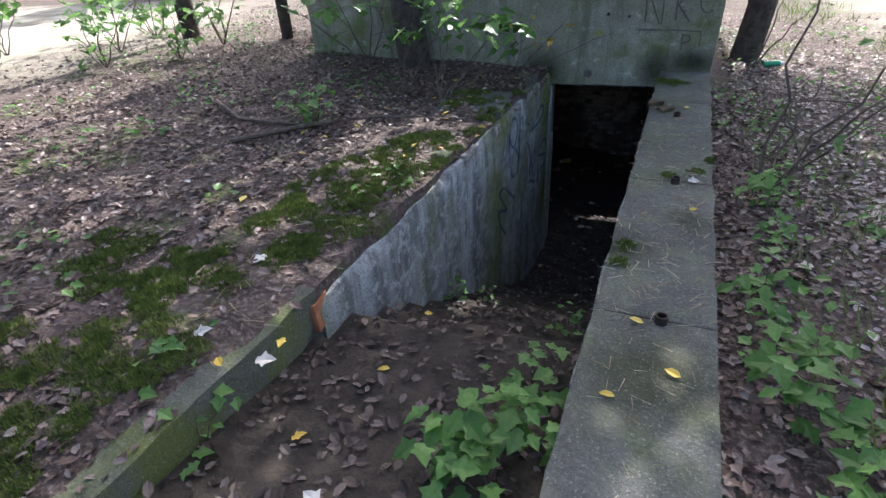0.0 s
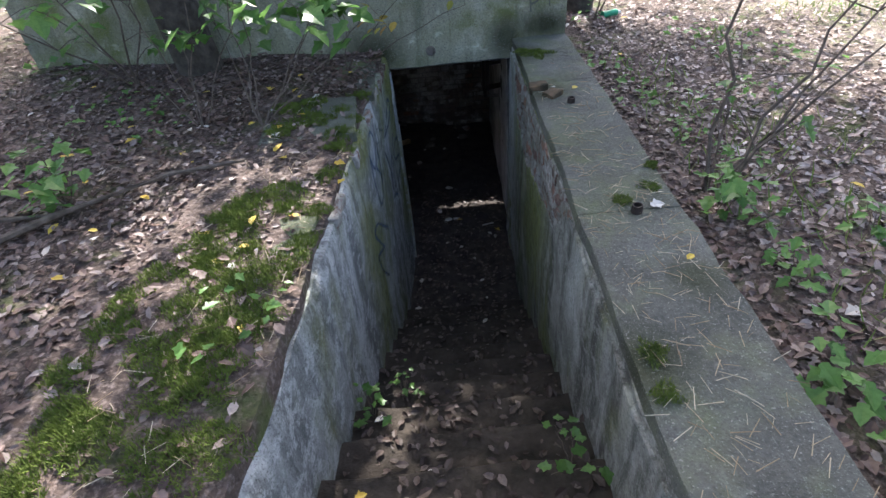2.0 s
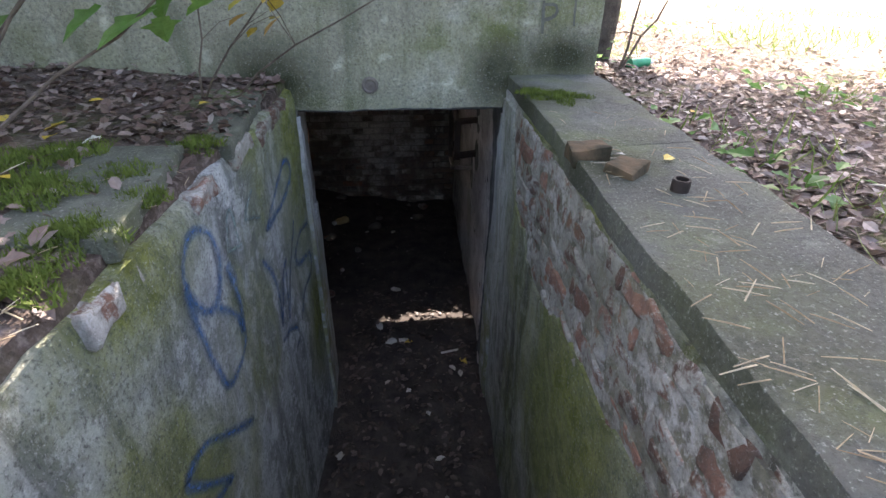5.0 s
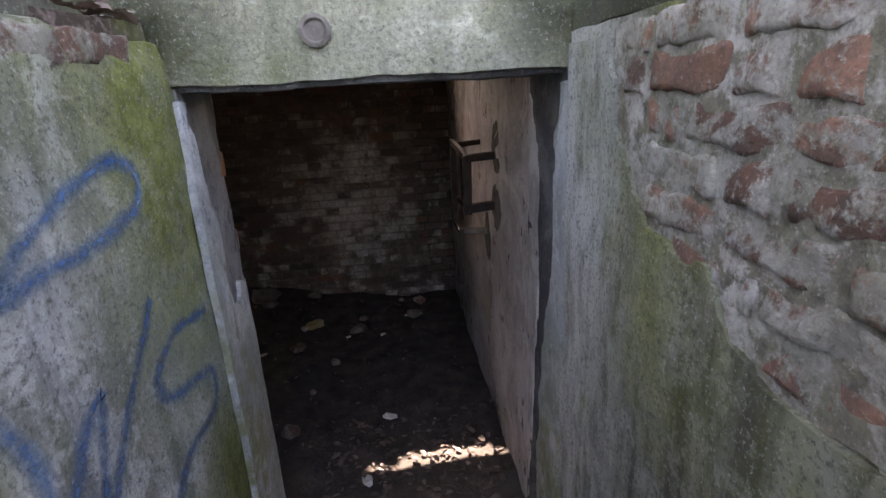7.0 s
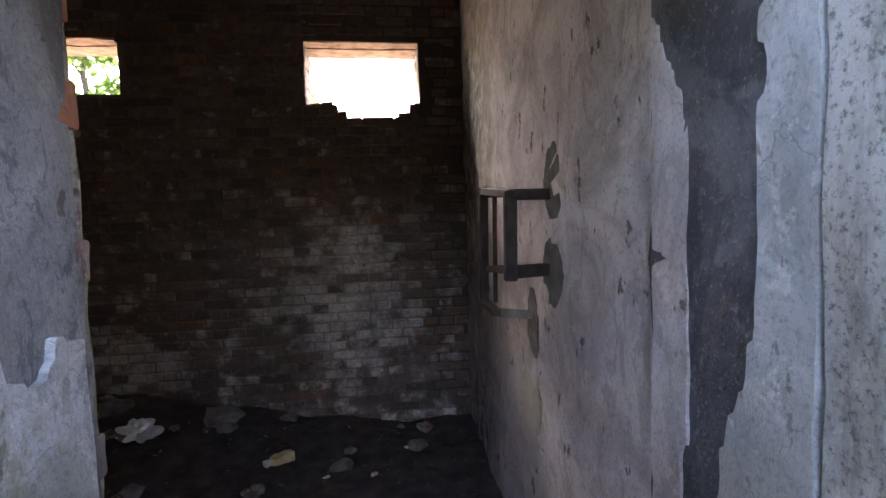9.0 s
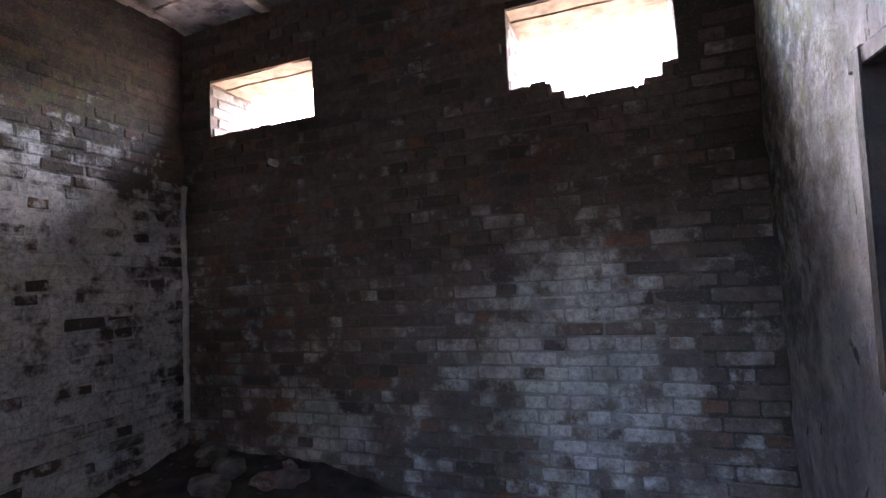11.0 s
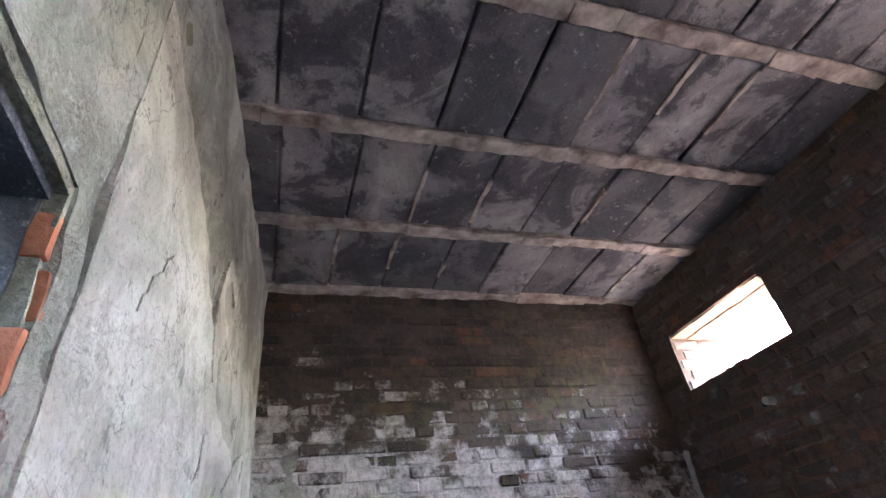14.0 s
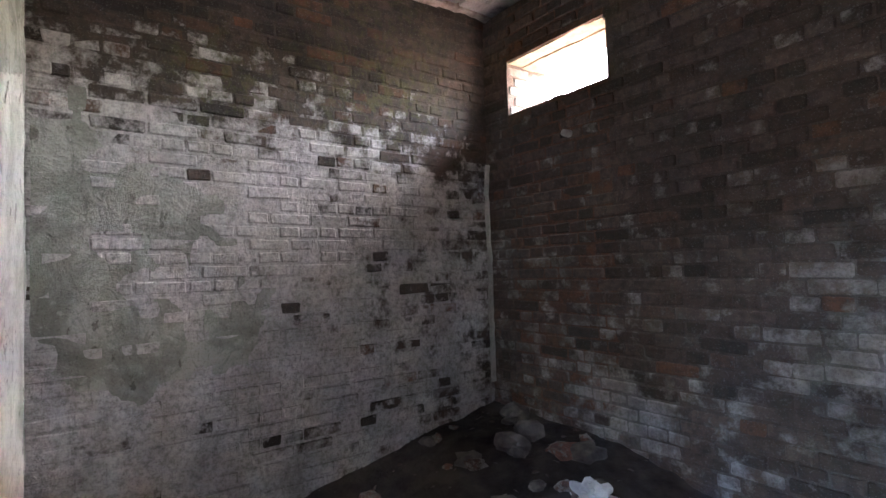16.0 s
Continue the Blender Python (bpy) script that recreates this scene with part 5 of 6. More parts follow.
def build_bright_leaves():
    """Single fallen leaves that stand out by their colour."""
    r = random.Random(15)
    meshes = {}
    for key, shape, m in (("yellow", LOBED, YELLOWLEAF), ("pale", LOBED, PALELEAF), ("oval", OVAL, YELLOWLEAF), ("white", OVAL, PALELEAF)):
        ob = leaf_mesh("tmp", [(0, 0, 0, 1, 0, 0, 0)], shape, m)
        meshes[key] = ob.data
        bpy.data.objects.remove(ob)

    def drop(x, y, z, s, key):
        ob = new("fallen_leaf", meshes[key])
        ob.matrix_basis = pose(x, y, z + 0.008, r.uniform(-14, 14), r.uniform(-14, 14), r.uniform(0, 360)) @ Matrix.Scale(s, 4)
        tagged(ob, "bright yellow fallen leaf" if key in ("yellow", "oval") else "pale grey-white fallen leaf turned over", "leaf", "bright fallen leaves")

    for _ in range(34):
        x, y = r.uniform(-2.6, -0.1), r.uniform(-4.8, -0.4)
        drop(x, y, ground_z(x, y) + 0.012, r.uniform(0.05, 0.09), r.choice(("yellow", "pale", "pale", "oval", "white")))
    for _ in range(30):
        x, y = r.uniform(-1.9, -0.15), r.uniform(-3.0, -0.5)
        drop(x, y, ground_z(x, y) + 0.014, r.uniform(0.045, 0.075), r.choice(("yellow", "oval", "oval", "white")))
    for _ in range(20):
        x, y = r.uniform(1.65, 3.6), r.uniform(-4.2, 1.5)
        drop(x, y, ground_z(x, y) + 0.012, r.uniform(0.05, 0.08), r.choice(("pale", "white", "oval", "pale")))
    for _ in range(26):
        y = r.uniform(-5.2, 0.8)
        x = r.uniform(left_x(y) + 0.08, right_x(y) - 0.08)
        drop(x, y, walk_z(x, y) + 0.012, r.uniform(0.04, 0.08), r.choice(("yellow", "pale", "oval", "white", "white")))
    for x, y in [(1.30, -2.72), (1.12, -4.1), (1.25, -4.35), (1.2, -1.25), (1.30, -1.3), (1.05, -4.5), (1.3, -3.1)]:
        drop(x, y, 0.004, r.uniform(0.04, 0.075), r.choice(("pale", "oval", "pale")))


build_bright_leaves()


def build_needles():
    r = random.Random(19)
    spots = []
    for _ in range(420):
        y = r.triangular(-5.0, -0.6, -2.6)
        x = r.uniform(right_x(y) + 0.02, right_x(y) + WALL_R - 0.03)
        spots.append((x, y, 0.007, r.uniform(0.03, 0.085), r.uniform(0, 6.28), r.gauss(0.02, 0.05), 0))
    for _ in range(260):
        y = r.uniform(-4.6, -1.2)
        x = left_x(y) - r.uniform(0.0, 0.6)
        spots.append((x, y, ground_z(x, y) + 0.014, r.uniform(0.03, 0.09), r.uniform(0, 6.28), r.gauss(0.05, 0.1), 0))
    tagged(leaf_mesh("needles", spots, ([(0, 0.022, 0), (0, -0.022, 0), (1, -0.014, 0.02), (1, 0.014, 0.02), (0.5, 0, 0.05)], [(0, 1, 4), (1, 2, 4), (2, 3, 4), (3, 0, 4)]), NEEDLE), "dry pine needles and straw on the coping", "needles", "", "stuff")


build_needles()


# ---------- things of the passage ----------
def build_pipes():
    for x, y in [(1.247, -1.50), (1.234, -2.74), (1.181, -4.06)]:
        p = thing("pipe_stub", "rusty steel pipe stub set in the coping", "pipe", (x, y, 0.0), "pipe stubs in the coping")
        bm = bmesh.new()
        k = 14
        rings = [[bm.verts.new((rr * math.cos(2 * math.pi * i / k), rr * math.sin(2 * math.pi * i / k), z)) for i in range(k)] for rr, z in ((0.024, -0.05), (0.0245, 0.02), (0.023, 0.034), (0.018, 0.034), (0.018, -0.04))]
        for u, w in zip(rings, rings[1:]):
            for i in range(k):
                bm.faces.new((u[i], u[(i + 1) % k], w[(i + 1) % k], w[i]))
        bm.faces.new(rings[-1][::-1])
        part("pipe", bm, RUST, p, "", True)
    # two loose bricks in the coping; their hole's darkness is only coloured on
    p = thing("broken_brick", "broken brick lying in a mossy gap of the coping", "brick", (1.09, -1.22, -0.012))
    bm = bmesh.new()
    box(bm, -0.06, 0.06, -0.05, 0.05, -0.01, 0.05)
    bevelled(bm, 0.012, 2)
    weather(bm, 0.03, 0.012, 12)
    part("body", bm, WOODBRICK, p, "", True)
    p = thing("broken_brick", "broken brick lying in a mossy gap of the coping", "brick", (1.16, -1.36, -0.008), "", 40)
    bm = bmesh.new()
    box(bm, -0.05, 0.06, -0.045, 0.05, -0.01, 0.035)
    bevelled(bm, 0.012, 2)
    weather(bm, 0.03, 0.012, 12)
    part("body", bm, WOODBRICK, p, "", True)
    # flat mossy stones on the left edge
    for x, y, w, d, turn in [(-0.42, -1.40, 0.58, 0.62, 5), (-0.24, -0.60, 0.36, 0.8, 2), (-0.40, -2.68, 0.36, 0.30, -6)]:
        b = bmesh.new()
        box(b, -w / 2, w / 2, -d / 2, d / 2, -0.045, 0.012)
        bevelled(b, 0.008, 2)
        weather(b, 0.06, 0.012, 5, 0.006)
        ob = tagged(link_mesh("stone_slab", b, MOSSY_STONE, None, True), "flat mossy concrete slab sunk in the soil", "slab", "slabs on the left edge")
        ob.matrix_basis = pose(x, y, ground_z(x, y) - 0.014, 0, 0, turn)
    b = bmesh.new()
    box(b, -0.05, 0.05, -0.07, 0.07, -0.10, 0.03)
    bevelled(b, 0.012, 2)
    weather(b, 0.03, 0.02, 8)
    ob = tagged(link_mesh("broken_brick", b, ORANGE, None, True), "rotten orange brick at the wall's broken end", "brick")
    ob.matrix_basis = pose(-0.285, -4.27, -0.082, 0, 0, 10)
    # roots over the leaves
    for pts in ([(-1.9, -2.9, 0.02), (-1.5, -2.45, 0.05), (-1.1, -2.05, 0.03), (-0.7, -1.95, 0.02)], [(-2.6, -2.2, 0.03), (-2.1, -2.5, 0.05), (-1.5, -2.42, 0.04)]):
        bm = bmesh.new()
        tube(bm, [(x, y, ground_z(x, y) + z) for x, y, z in pts], 0.022, 0.010, 7)
        tagged(link_mesh("fallen_branch", bm, TWIG, None, True), "dead branch lying on the leaves", "branch")
    # green bottle on the leaves
    p = thing("plastic_bottle", "crushed green plastic bottle on the leaves", "bottle", (2.24, 0.90, ground_z(2.24, 0.9) + 0.03), "", 20)
    bm = bmesh.new()
    tube(bm, [(-0.10, 0, 0), (-0.085, 0, 0), (0.03, 0, 0.004), (0.07, 0, 0.0)], 0.034, 0.030, 12)
    part("body", bm, GREENPLASTIC, p, "", True)
    bm = bmesh.new()
    tube(bm, [(0.07, 0, 0), (0.10, 0, 0), (0.115, 0, 0)], 0.020, 0.013, 10)
    part("neck", bm, PLASTIC, p, "", True)


build_pipes()


def stroke(name, pts, width, material, label, place, parent=None):
    """A sprayed or scratched line: a thin ribbon that follows the wall, thinner in paint towards its rims."""
    bm = bmesh.new()
    uv = bm.loops.layers.uv.new("UVMap")
    line = []
    for (a, b), (c, d) in zip(pts, pts[1:]):
        n = max(2, int(math.hypot(c - a, d - b) / 0.025))
        line += [(a + (c - a) * i / n, b + (d - b) * i / n) for i in range(n)]
    line.append(pts[-1])
    for _ in range(2):
        line = [line[0]] + [tuple((p[i] + 2 * q[i] + s[i]) / 4 for i in (0, 1)) for p, q, s in zip(line, line[1:], line[2:])] + [line[-1]]
    prev = None
    for i, (u, v) in enumerate(line):
        p, q = line[max(0, i - 1)], line[min(len(line) - 1, i + 1)]
        t = Vector((q[0] - p[0], q[1] - p[1])).normalized()
        w = width * (0.8 + 0.35 * noise.noise(Vector((u * 9, v * 9, 1))))
        pair = [bm.verts.new(place(u - t.y * w * s, v + t.x * w * s)) for s in (0.5, -0.5)]
        if prev:
            f = bm.faces.new((prev[0], prev[1], pair[1], pair[0]))
            for loop, across in zip(f.loops, (0, 1, 1, 0)):
                loop[uv].uv = (across, i / len(line))
        prev = pair
    return tagged(link_mesh(name, bm, material, parent, True), label, "graffiti")


def on_left_wall(y, z):
    p = Vector((left_x(y), y, z))
    return p + noise.noise_vector(p * 2.5) * 0.018 + noise.noise_vector(p * 15) * 0.004 + Vector((0.009, 0, 0))


def build_graffiti():
    blue = [[(-0.77, -0.46), (-0.71, -0.40), (-0.55, -0.34), (-0.36, -0.31), (-0.28, -0.36), (-0.33, -0.43), (-0.54, -0.45), (-0.69, -0.44), (-0.75, -0.46)],
            [(-0.87, -0.54), (-0.80, -0.64), (-0.77, -0.73), (-0.79, -0.85), (-0.82, -0.92)],
            [(-0.81, -0.91), (-0.69, -0.76), (-0.60, -0.68), (-0.62, -0.76), (-0.70, -0.97)],
            [(-0.70, -0.97), (-0.49, -0.75), (-0.36, -0.62)],
            [(-0.08, -0.78), (-0.29, -0.74), (-0.41, -0.80), (-0.38, -0.88), (-0.11, -0.94), (-0.13, -1.04), (-0.34, -1.05), (-0.50, -1.14)],
            [(-0.85, -0.99), (-0.75, -1.0), (-0.60, -1.10), (-0.58, -1.17), (-0.69, -1.17)]]
    blue += [[(-1.50, -0.20), (-1.46, -0.14), (-1.38, -0.12), (-1.28, -0.18), (-1.25, -0.28), (-1.33, -0.40), (-1.42, -0.385), (-1.49, -0.27), (-1.50, -0.20)],
             [(-1.50, -0.24), (-1.47, -0.45), (-1.43, -0.67), (-1.30, -0.71), (-1.19, -0.66), (-1.24, -0.52), (-1.34, -0.41)],
             [(-1.32, -0.96), (-1.45, -0.85), (-1.62, -0.69), (-1.77, -0.69), (-1.66, -0.84), (-1.53, -0.98), (-1.60, -0.95), (-1.80, -0.87), (-1.76, -1.03), (-1.58, -1.21)]]
    for pts in blue:
        stroke("graffiti_line", pts, 0.062, PAINT, "blue sprayed line on the passage wall", on_left_wall)["group"] = "blue graffiti"
    stroke("graffiti_line", [(-1.22, -0.33), (-1.20, -0.38), (-1.19, -0.46), (-1.19, -0.54), (-1.22, -0.63)], 0.085, PAINT, "broad blue sprayed line on the passage wall", on_left_wall)["group"] = "blue graffiti"
    for pts in ([(-1.19, -0.30), (-1.16, -0.24), (-1.12, -0.18), (-1.09, -0.20), (-1.08, -0.27), (-1.08, -0.33)], [(-1.19, -0.30), (-1.06, -0.35)], [(-0.99, -0.30), (-0.92, -0.25), (-0.87, -0.23)], [(-0.98, -0.30), (-0.82, -0.37)]):
        stroke("graffiti_line", pts, 0.036, PAINT_PALE, "faded teal sprayed line on the passage wall", on_left_wall)["group"] = "teal graffiti"

    def on_front(x, z):
        p = Vector((x, 0.0, z))
        return p + noise.noise_vector(p * 3.0) * 0.010 + noise.noise_vector(p * 18) * 0.003 + Vector((0, -0.010, 0))

    for pts in ([(0.871, 0.719), (0.89, 0.446)], [(0.879, 0.734), (1.023, 0.432)], [(1.027, 0.751), (1.045, 0.423)], [(1.148, 0.747), (1.161, 0.459)], [(1.26, 0.743), (1.165, 0.602)], [(1.165, 0.602), (1.292, 0.438)], [(1.434, 0.722), (1.371, 0.717), (1.342, 0.642), (1.364, 0.555), (1.427, 0.513), (1.467, 0.551)], [(0.833, 0.379), (1.406, 0.363)], [(1.406, 0.363), (1.415, 0.231)], [(1.249, 0.34), (1.255, 0.195)], [(1.249, 0.324), (1.324, 0.329), (1.327, 0.269), (1.257, 0.256)]):
        stroke("scratched_line", pts, 0.018, SCRATCH, "dark line scratched on the concrete front", on_front)["group"] = "scratched lettering"


build_graffiti()


def build_front_details():
    # round rusty plug in the lintel, small bolt holes
    for x, z, r0, m, lab in [(0.39, -0.05, 0.042, STONE, "round cement plug in the lintel"), (0.54, 0.52, 0.016, RUST, "small rusty bolt in the concrete"), (0.74, 0.50, 0.012, RUST, "small rusty bolt in the concrete")]:
        bm = bmesh.new()
        k = 16
        rings = [[bm.verts.new((rr * math.cos(2 * math.pi * i / k), yy, rr * math.sin(2 * math.pi * i / k))) for i in range(k)] for rr, yy in ((r0, 0.02), (r0, -0.014), (r0 * 0.75, -0.016), (r0 * 0.6, -0.006), (r0 * 0.25, -0.009))]
        for u, w in zip(rings, rings[1:]):
            for i in range(k):
                bm.faces.new((u[i], w[i], w[(i + 1) % k], u[(i + 1) % k]))
        bm.faces.new(rings[-1])
        ob = tagged(link_mesh("wall_plug", bm, m, None, True), lab, "plug")
        ob.location = (x, 0, z)


build_front_details()


def build_reveal_bricks():
    """Broken brick ends along the doorway's inner left edge."""
    r = random.Random(77)
    z = -2.22
    while z < -0.22:
        bare = z > -0.47 or r.random() < 0.35
        bm = bmesh.new()
        out = r.uniform(-0.012, 0.010)
        box(bm, -0.085, -0.018 + 0.6 * out, NEAR - 0.075 + r.uniform(-0.03, 0.02), NEAR + 0.008 + r.uniform(-0.006, 0.006), z - 0.041, z + 0.041)
        bevelled(bm, 0.010, 2)
        weather(bm, 0.025, 0.006, 9, 0.003)
        orange = z > -0.47 and z < -0.24
        tagged(link_mesh("bare_brick", bm, ORANGE if orange else BRICK_BARE if bare else STONE, None, True), "bare orange brick where the limewash fell off" if orange else "chipped limed brick at the doorway's broken edge", "brick", "bare bricks of the doorway")
        z += 0.094


build_reveal_bricks()


# ---------- things of the room ----------
def build_rack():
    """Welded steel rack on the right wall: two stirrups joined by a rail."""
    rack = thing("steel_rack", "rusty welded steel rack bolted to the plaster wall", "rack", (0, 0, 0))

    def piece(name, a, b, w=0.035, h=0.03, m=RUST, label=""):
        bm = bmesh.new()
        bar(bm, a, b, w, h, (0, 0, 1) if abs(a[2] - b[2]) < 0.1 else (0, 1, 0))
        bevelled(bm, 0.003, 1)
        part(name, bm, m, rack, label)

    x, wx = 1.0, 1.20
    piece("post", (x, 1.16, -0.575), (x, 1.18, -0.90), 0.045, 0.03)
    piece("post", (x, 1.60, -0.54), (x, 1.63, -1.06), 0.035, 0.03)
    piece("post", (x + 0.05, 1.60, -0.56), (x + 0.05, 1.63, -1.06), 0.018, 0.018)
    piece("rail", (x, 1.14, -0.588), (x, 1.64, -0.555), 0.03, 0.03)
    piece("arm", (x - 0.01, 1.16, -0.59), (wx, 1.22, -0.59), 0.04, 0.04)
    piece("arm", (x - 0.01, 1.18, -0.87), (wx, 1.24, -0.87), 0.045, 0.045)
    piece("arm", (x, 1.18, -0.86), (x + 0.02, 1.60, -0.90), 0.03, 0.03)
    piece("arm", (x, 1.62, -1.05), (x, 1.40, -1.06), 0.035, 0.03)
    piece("arm", (x, 1.42, -1.06), (wx, 1.50, -1.10), 0.035, 0.035, STONE, "chipped pale painted arm")
    piece("arm", (x + 0.02, 1.60, -0.57), (wx, 1.68, -0.57), 0.03, 0.03)
    for k, (y, z, r0, tall) in enumerate([(1.17, -0.56, 0.10, 1.35), (1.17, -0.90, 0.115, 1.2), (1.46, -1.13, 0.10, 1.45), (1.50, -1.55, 0.17, 1.5)]):
        patch = ragged("cement_patch", DARKPATCH if k < 3 else PLASTER, None, (y - 2 * r0, y + 2 * r0), (z - 2 * r0 * tall, z + 2 * r0 * tall),
                       lambda u, v: 1.0 - math.hypot(u - y, (v - z) / tall) / r0 + 0.3 * broken(u, v, 50.0 + k, 5.0, 16.0),
                       lambda u, v, d: (1.137 + (u - 0.62) * 0.043 - d, u, v), 0.004, "dark cement patch where the rack enters the wall", 0.018)
        tagged(patch, "dark cement patch where the rack enters the wall" if k < 3 else "dark scraped patch on the plaster wall", "patch", "cement patches")


build_rack()


def build_room_things():
    r = random.Random(44)
    # porcelain knob under the small window
    p = thing("insulator", "pale porcelain insulator knob on the brick wall", "insulator", (-1.57, Y1 - 0.01, 0.012))
    bm = bmesh.new()
    tube(bm, [(0, 0.03, 0), (0, -0.02, 0), (0, -0.05, 0.0)], 0.026, 0.022, 12)
    part("knob", bm, PAPER, p, "", True)
    bm = bmesh.new()
    bar(bm, (-0.07, 0.012, 0.0), (-0.02, 0.0, 0.0), 0.02, 0.03)
    part("bracket", bm, RUST, p)
    # lime ridge in the corner
    bm = bmesh.new()
    tube(bm, [(X0 + 0.022, Y1 - 0.02, -0.05 - 0.12 * i + r.uniform(-0.01, 0.01)) for i in range(15)], 0.018, 0.022, 7)
    weather(bm, 0.05, 0.012, 12)
    setting("trim_corner", bm, PLASTER, "pale lime ridge in the brick corner", "trim", True)
    # white plastic bag on the rubble
    p = thing("plastic_bag", "crumpled white plastic bag on the rubble", "bag", (-1.06, 2.90, floor_z(-1.06, 2.9) + 0.04))
    bm = bmesh.new()
    lump(bm, (0, 0, 0), 0.10, 0.075, 0.06, 1.1, 4, 3.0)
    part("body", bm, PLASTIC, p)
    bm = bmesh.new()
    lump(bm, (0.02, -0.05, 0.05), 0.05, 0.04, 0.035, 1.2, 3, 8.0)
    part("handle", bm, PLASTIC, p)
    # crushed carton, scraps
    p = thing("drink_carton", "crushed stained yellow carton on the floor", "carton", (-0.13, 2.72, floor_z(-0.13, 2.72) + 0.025), "", 35)
    bm = bmesh.new()
    box(bm, -0.085, 0.075, -0.035, 0.035, -0.03, 0.03)
    bevelled(bm, 0.008, 2)
    weather(bm, 0.03, 0.022, 14)
    part("body", bm, CARTON, p, "", True)
    bm = bmesh.new()
    box(bm, -0.115, -0.080, -0.03, 0.03, -0.012, 0.012)
    weather(bm, 0.02, 0.008, 18)
    part("flap", bm, PAPER, p)
    for x, y, s in [(0.46, 2.54, 0.03), (0.85, 3.28, 0.06), (0.47, 1.40, 0.05), (0.32, 0.83, 0.045), (0.42, 0.62, 0.05), (0.52, 0.63, 0.045), (0.16, 2.6, 0.025), (0.7, 2.9, 0.03), (-0.5, 2.3, 0.03)]:
        bm = bmesh.new()
        lump(bm, (0, 0, 0), s, s * 0.6, s * 0.25, 0.7, 2, x * 7)
        ob = tagged(link_mesh("scrap", bm, PAPER, None), "dirty white scrap of rubbish on the earth floor", "scrap", "scraps on the floor")
        ob.matrix_basis = pose(x, y, floor_z(x, y) + s * 0.2, 0, 0, r.uniform(0, 180))
    bm = bmesh.new()
    bar(bm, (0, 0, 0), (0.14, 0.02, 0.01), 0.012, 0.012)
    ob = tagged(link_mesh("stick", bm, PAPER, None), "pale split stick on the floor", "stick")
    ob.location = (0.82, 0.46, floor_z(0.85, 0.46) + 0.012)
    # rubble: stones large enough to tell apart
    for i in range(46):
        x, y = r.uniform(X0 + 0.1, X1 - 0.1), r.uniform(1.2, Y1 - 0.08)
        if i > 24:
            x, y = r.uniform(X0 + 0.1, -0.6), r.uniform(2.6, Y1 - 0.06)
        s = r.uniform(0.03, 0.085) if i < 38 else r.uniform(0.09, 0.14)
        bm = bmesh.new()
        lump(bm, (0, 0, 0), s, s * r.uniform(0.6, 1), s * r.uniform(0.4, 0.7), 0.5, 2, i * 1.3)
        ob = tagged(link_mesh("rubble_stone", bm, r.choice((STONE, STONE, BRICK_BARE)), None), "dusty lump of rubble on the earth floor", "rubble", "rubble on the floor")
        ob.matrix_basis = pose(x, y, floor_z(x, y) + s * 0.2, 0, 0, r.uniform(0, 360))


build_room_things()

build_room_bricks()
build_coats()


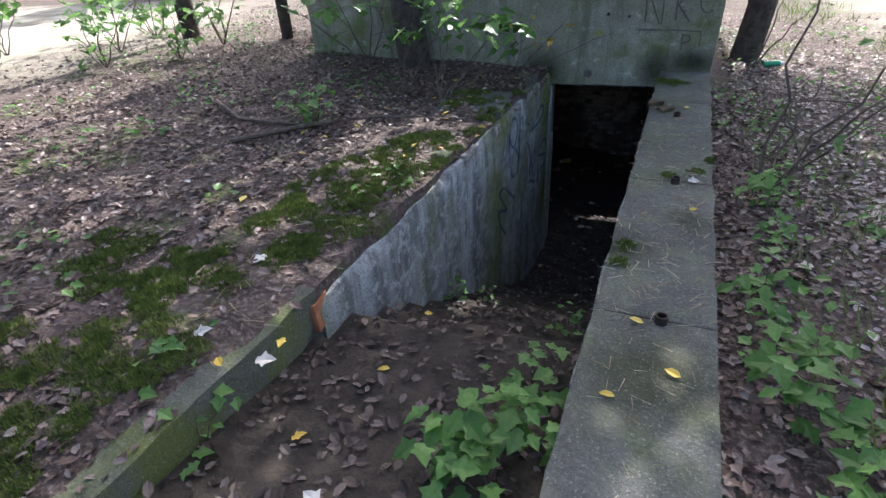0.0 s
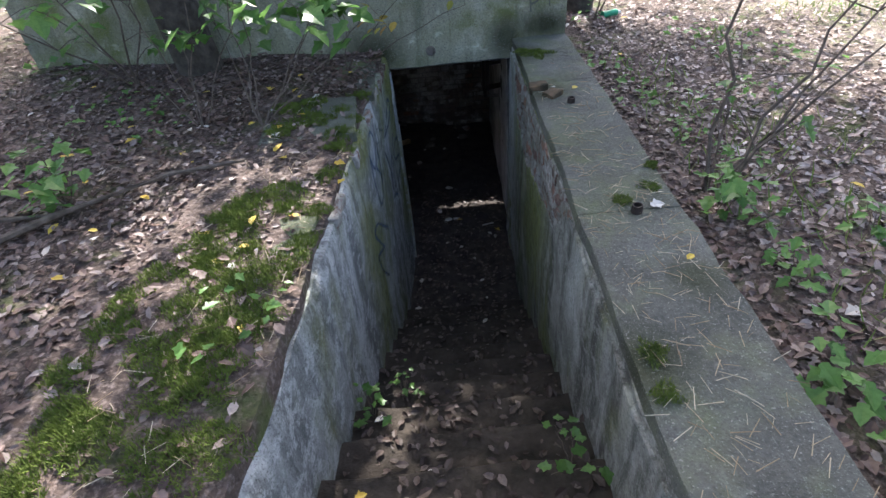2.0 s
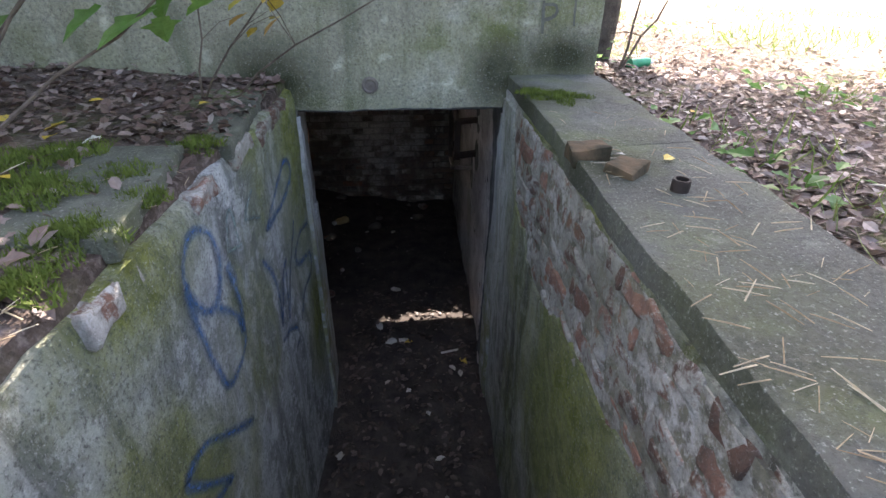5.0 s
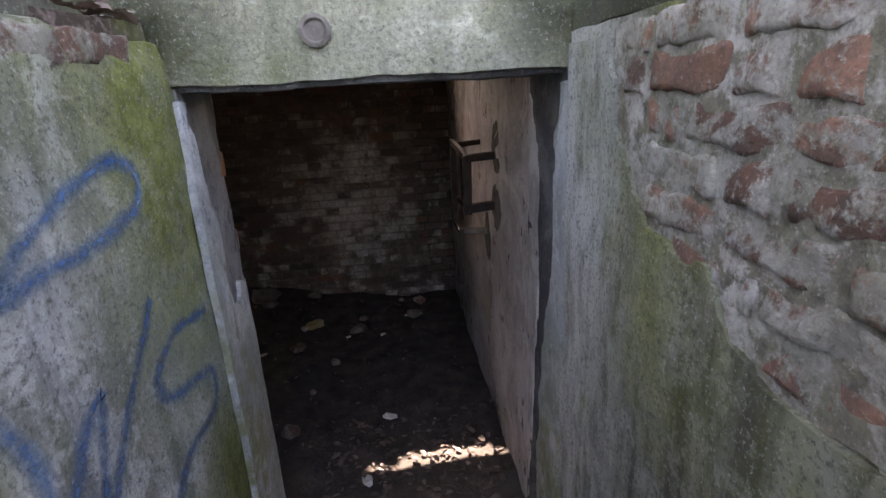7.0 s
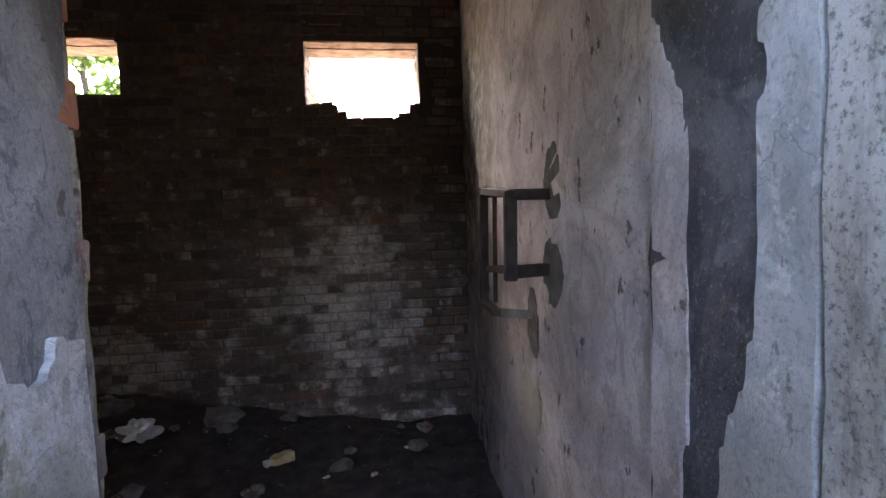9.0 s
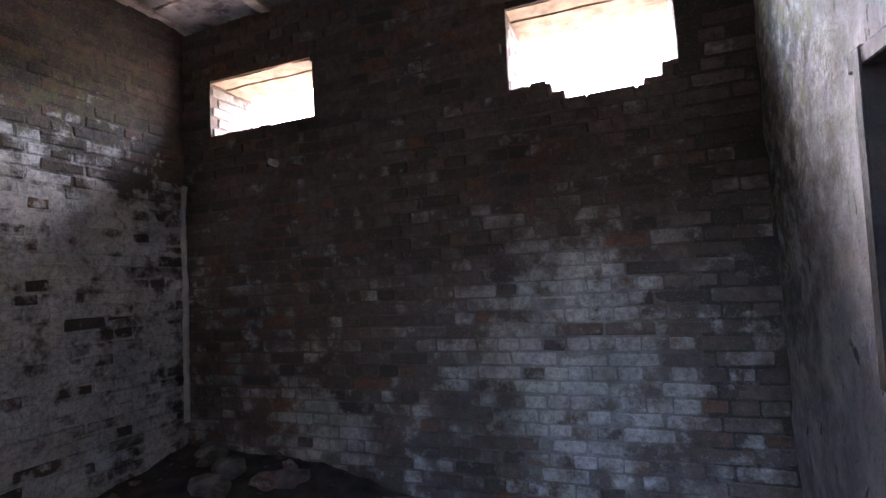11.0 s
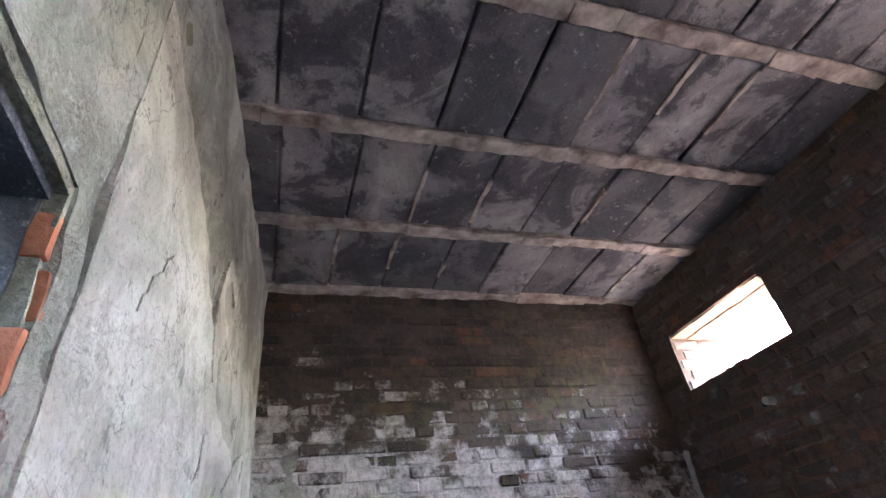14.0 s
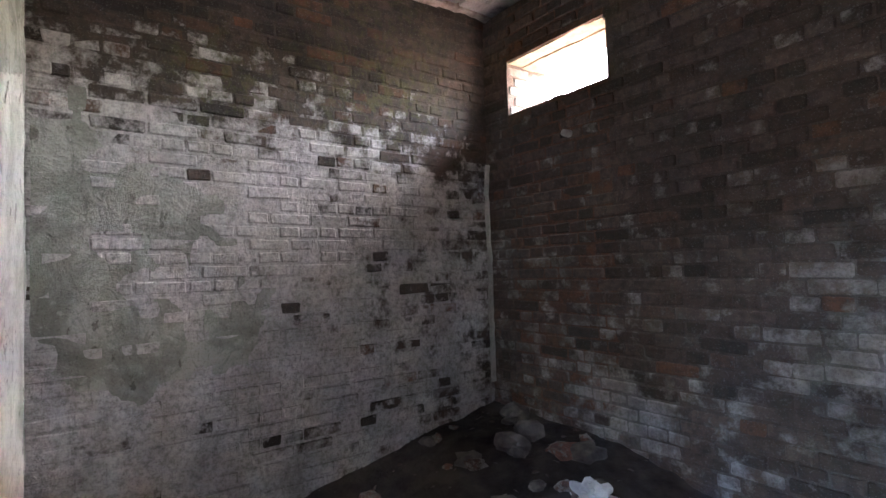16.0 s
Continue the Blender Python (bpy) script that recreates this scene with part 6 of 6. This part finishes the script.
def build_exposed_bricks():
    """Bricks bared where the render fell off the passage walls."""
    r = random.Random(61)
    right = bpy.data.objects["wall_passage_right"]
    stock = []
    for k in range(8):
        w = 0.235 if k < 5 else 0.112
        bm = bmesh.new()
        box(bm, -w / 2, w / 2, -0.028, 0.028, -0.034, 0.034)
        bevelled(bm, 0.012, 2)
        bmesh.ops.translate(bm, verts=bm.verts, vec=(3.7 * k, 0, 0))
        weather(bm, 0.03, 0.014, 14, 0.007)
        bmesh.ops.translate(bm, verts=bm.verts, vec=(-3.7 * k, 0, 0))
        me = bpy.data.meshes.new("brick")
        bm.to_mesh(me)
        bm.free()
        me.materials.append(BRICK_BARE)
        me.polygons.foreach_set("use_smooth", [True] * len(me.polygons))
        stock.append(me)
    def bared(y, z):
        """Above 0 where the render has fallen off."""
        low = -0.50 - 0.16 * smooth01(-0.75, -0.95, y) + 0.14 * smooth01(-1.1, -1.5, y) + 0.22 * smooth01(-1.7, -2.6, y) + 0.12 * smooth01(-0.6, -0.4, y)
        edge = 2.5 * smooth01(-0.42, -0.20, y) + 1.5 * smooth01(-2.3, -3.0, y)
        return (z - low) * 3.5 - edge + 0.35 * broken(y, z, 3.0, 2.5, 9.0)

    for c in range(9):
        z = -0.120 - c * 0.080
        y = -3.0 - (0.12 if c % 2 else 0.0)
        while y < -0.20:
            me = r.choice(stock[5:] if r.random() < 0.6 else stock[:5])
            w = 0.235 if max(v.co.x for v in me.vertices) > 0.08 else 0.112
            if bared(y + w / 2, z) > -0.12:
                ob = new("brick", me)
                ob.parent = right
                p = Vector((right_x(y + w / 2), y + w / 2, z))
                ob.matrix_basis = Matrix.Translation(p + noise.noise_vector(p * 2.5) * 0.016 + Vector((0.0205 + r.uniform(-0.005, 0.004), 0, 0))) @ pose(0, 0, 0, r.uniform(-2, 2), r.uniform(-2, 2), 90 - math.degrees(math.atan(SKEW_R)) + r.uniform(-1, 1))
            y += w + 0.014
    ragged("mortar_bed", BED, right, (-3.1, -0.1), (-0.95, -0.085), lambda y, z: bared(y, z) + 0.15,
           lambda y, z, d: tuple(Vector((right_x(y), y, z)) + noise.noise_vector(Vector((right_x(y), y, z)) * 2.5) * 0.016 + 0.02 * d * noise.noise_vector(Vector((0, y * 30, z * 30))) - Vector((d, 0, 0))), 0.005, "lime mortar smeared between the bared bricks")
    ragged("render_coat", SIDE_DARK, right, (-4.4, -0.02), (-1.75, -0.09), lambda y, z: -bared(y, z) if z > -1.6 + 0.4 * noise.noise(Vector((y, 3, 0))) else -1,
           lambda y, z, d: tuple(Vector((right_x(y), y, z)) + noise.noise_vector(Vector((right_x(y), y, z)) * 2.5) * 0.016 - Vector((d, 0, 0))), 0.016, "mossy grey render with a broken edge")
    left = bpy.data.objects["wall_passage_left"]
    for y, z in [(-0.86, -0.085), (-0.55, -0.10), (-0.30, -0.10), (-1.2, -0.09), (-1.75, -0.10), (-2.4, -0.08)]:
        ob = new("brick", stock[r.randrange(5)])
        ob.parent = left
        p = Vector((left_x(y), y, z))
        ob.matrix_basis = Matrix.Translation(p + noise.noise_vector(p * 2.5) * 0.018 - Vector((0.026, 0, 0))) @ pose(0, 0, 0, 0, 0, 90)


build_exposed_bricks()
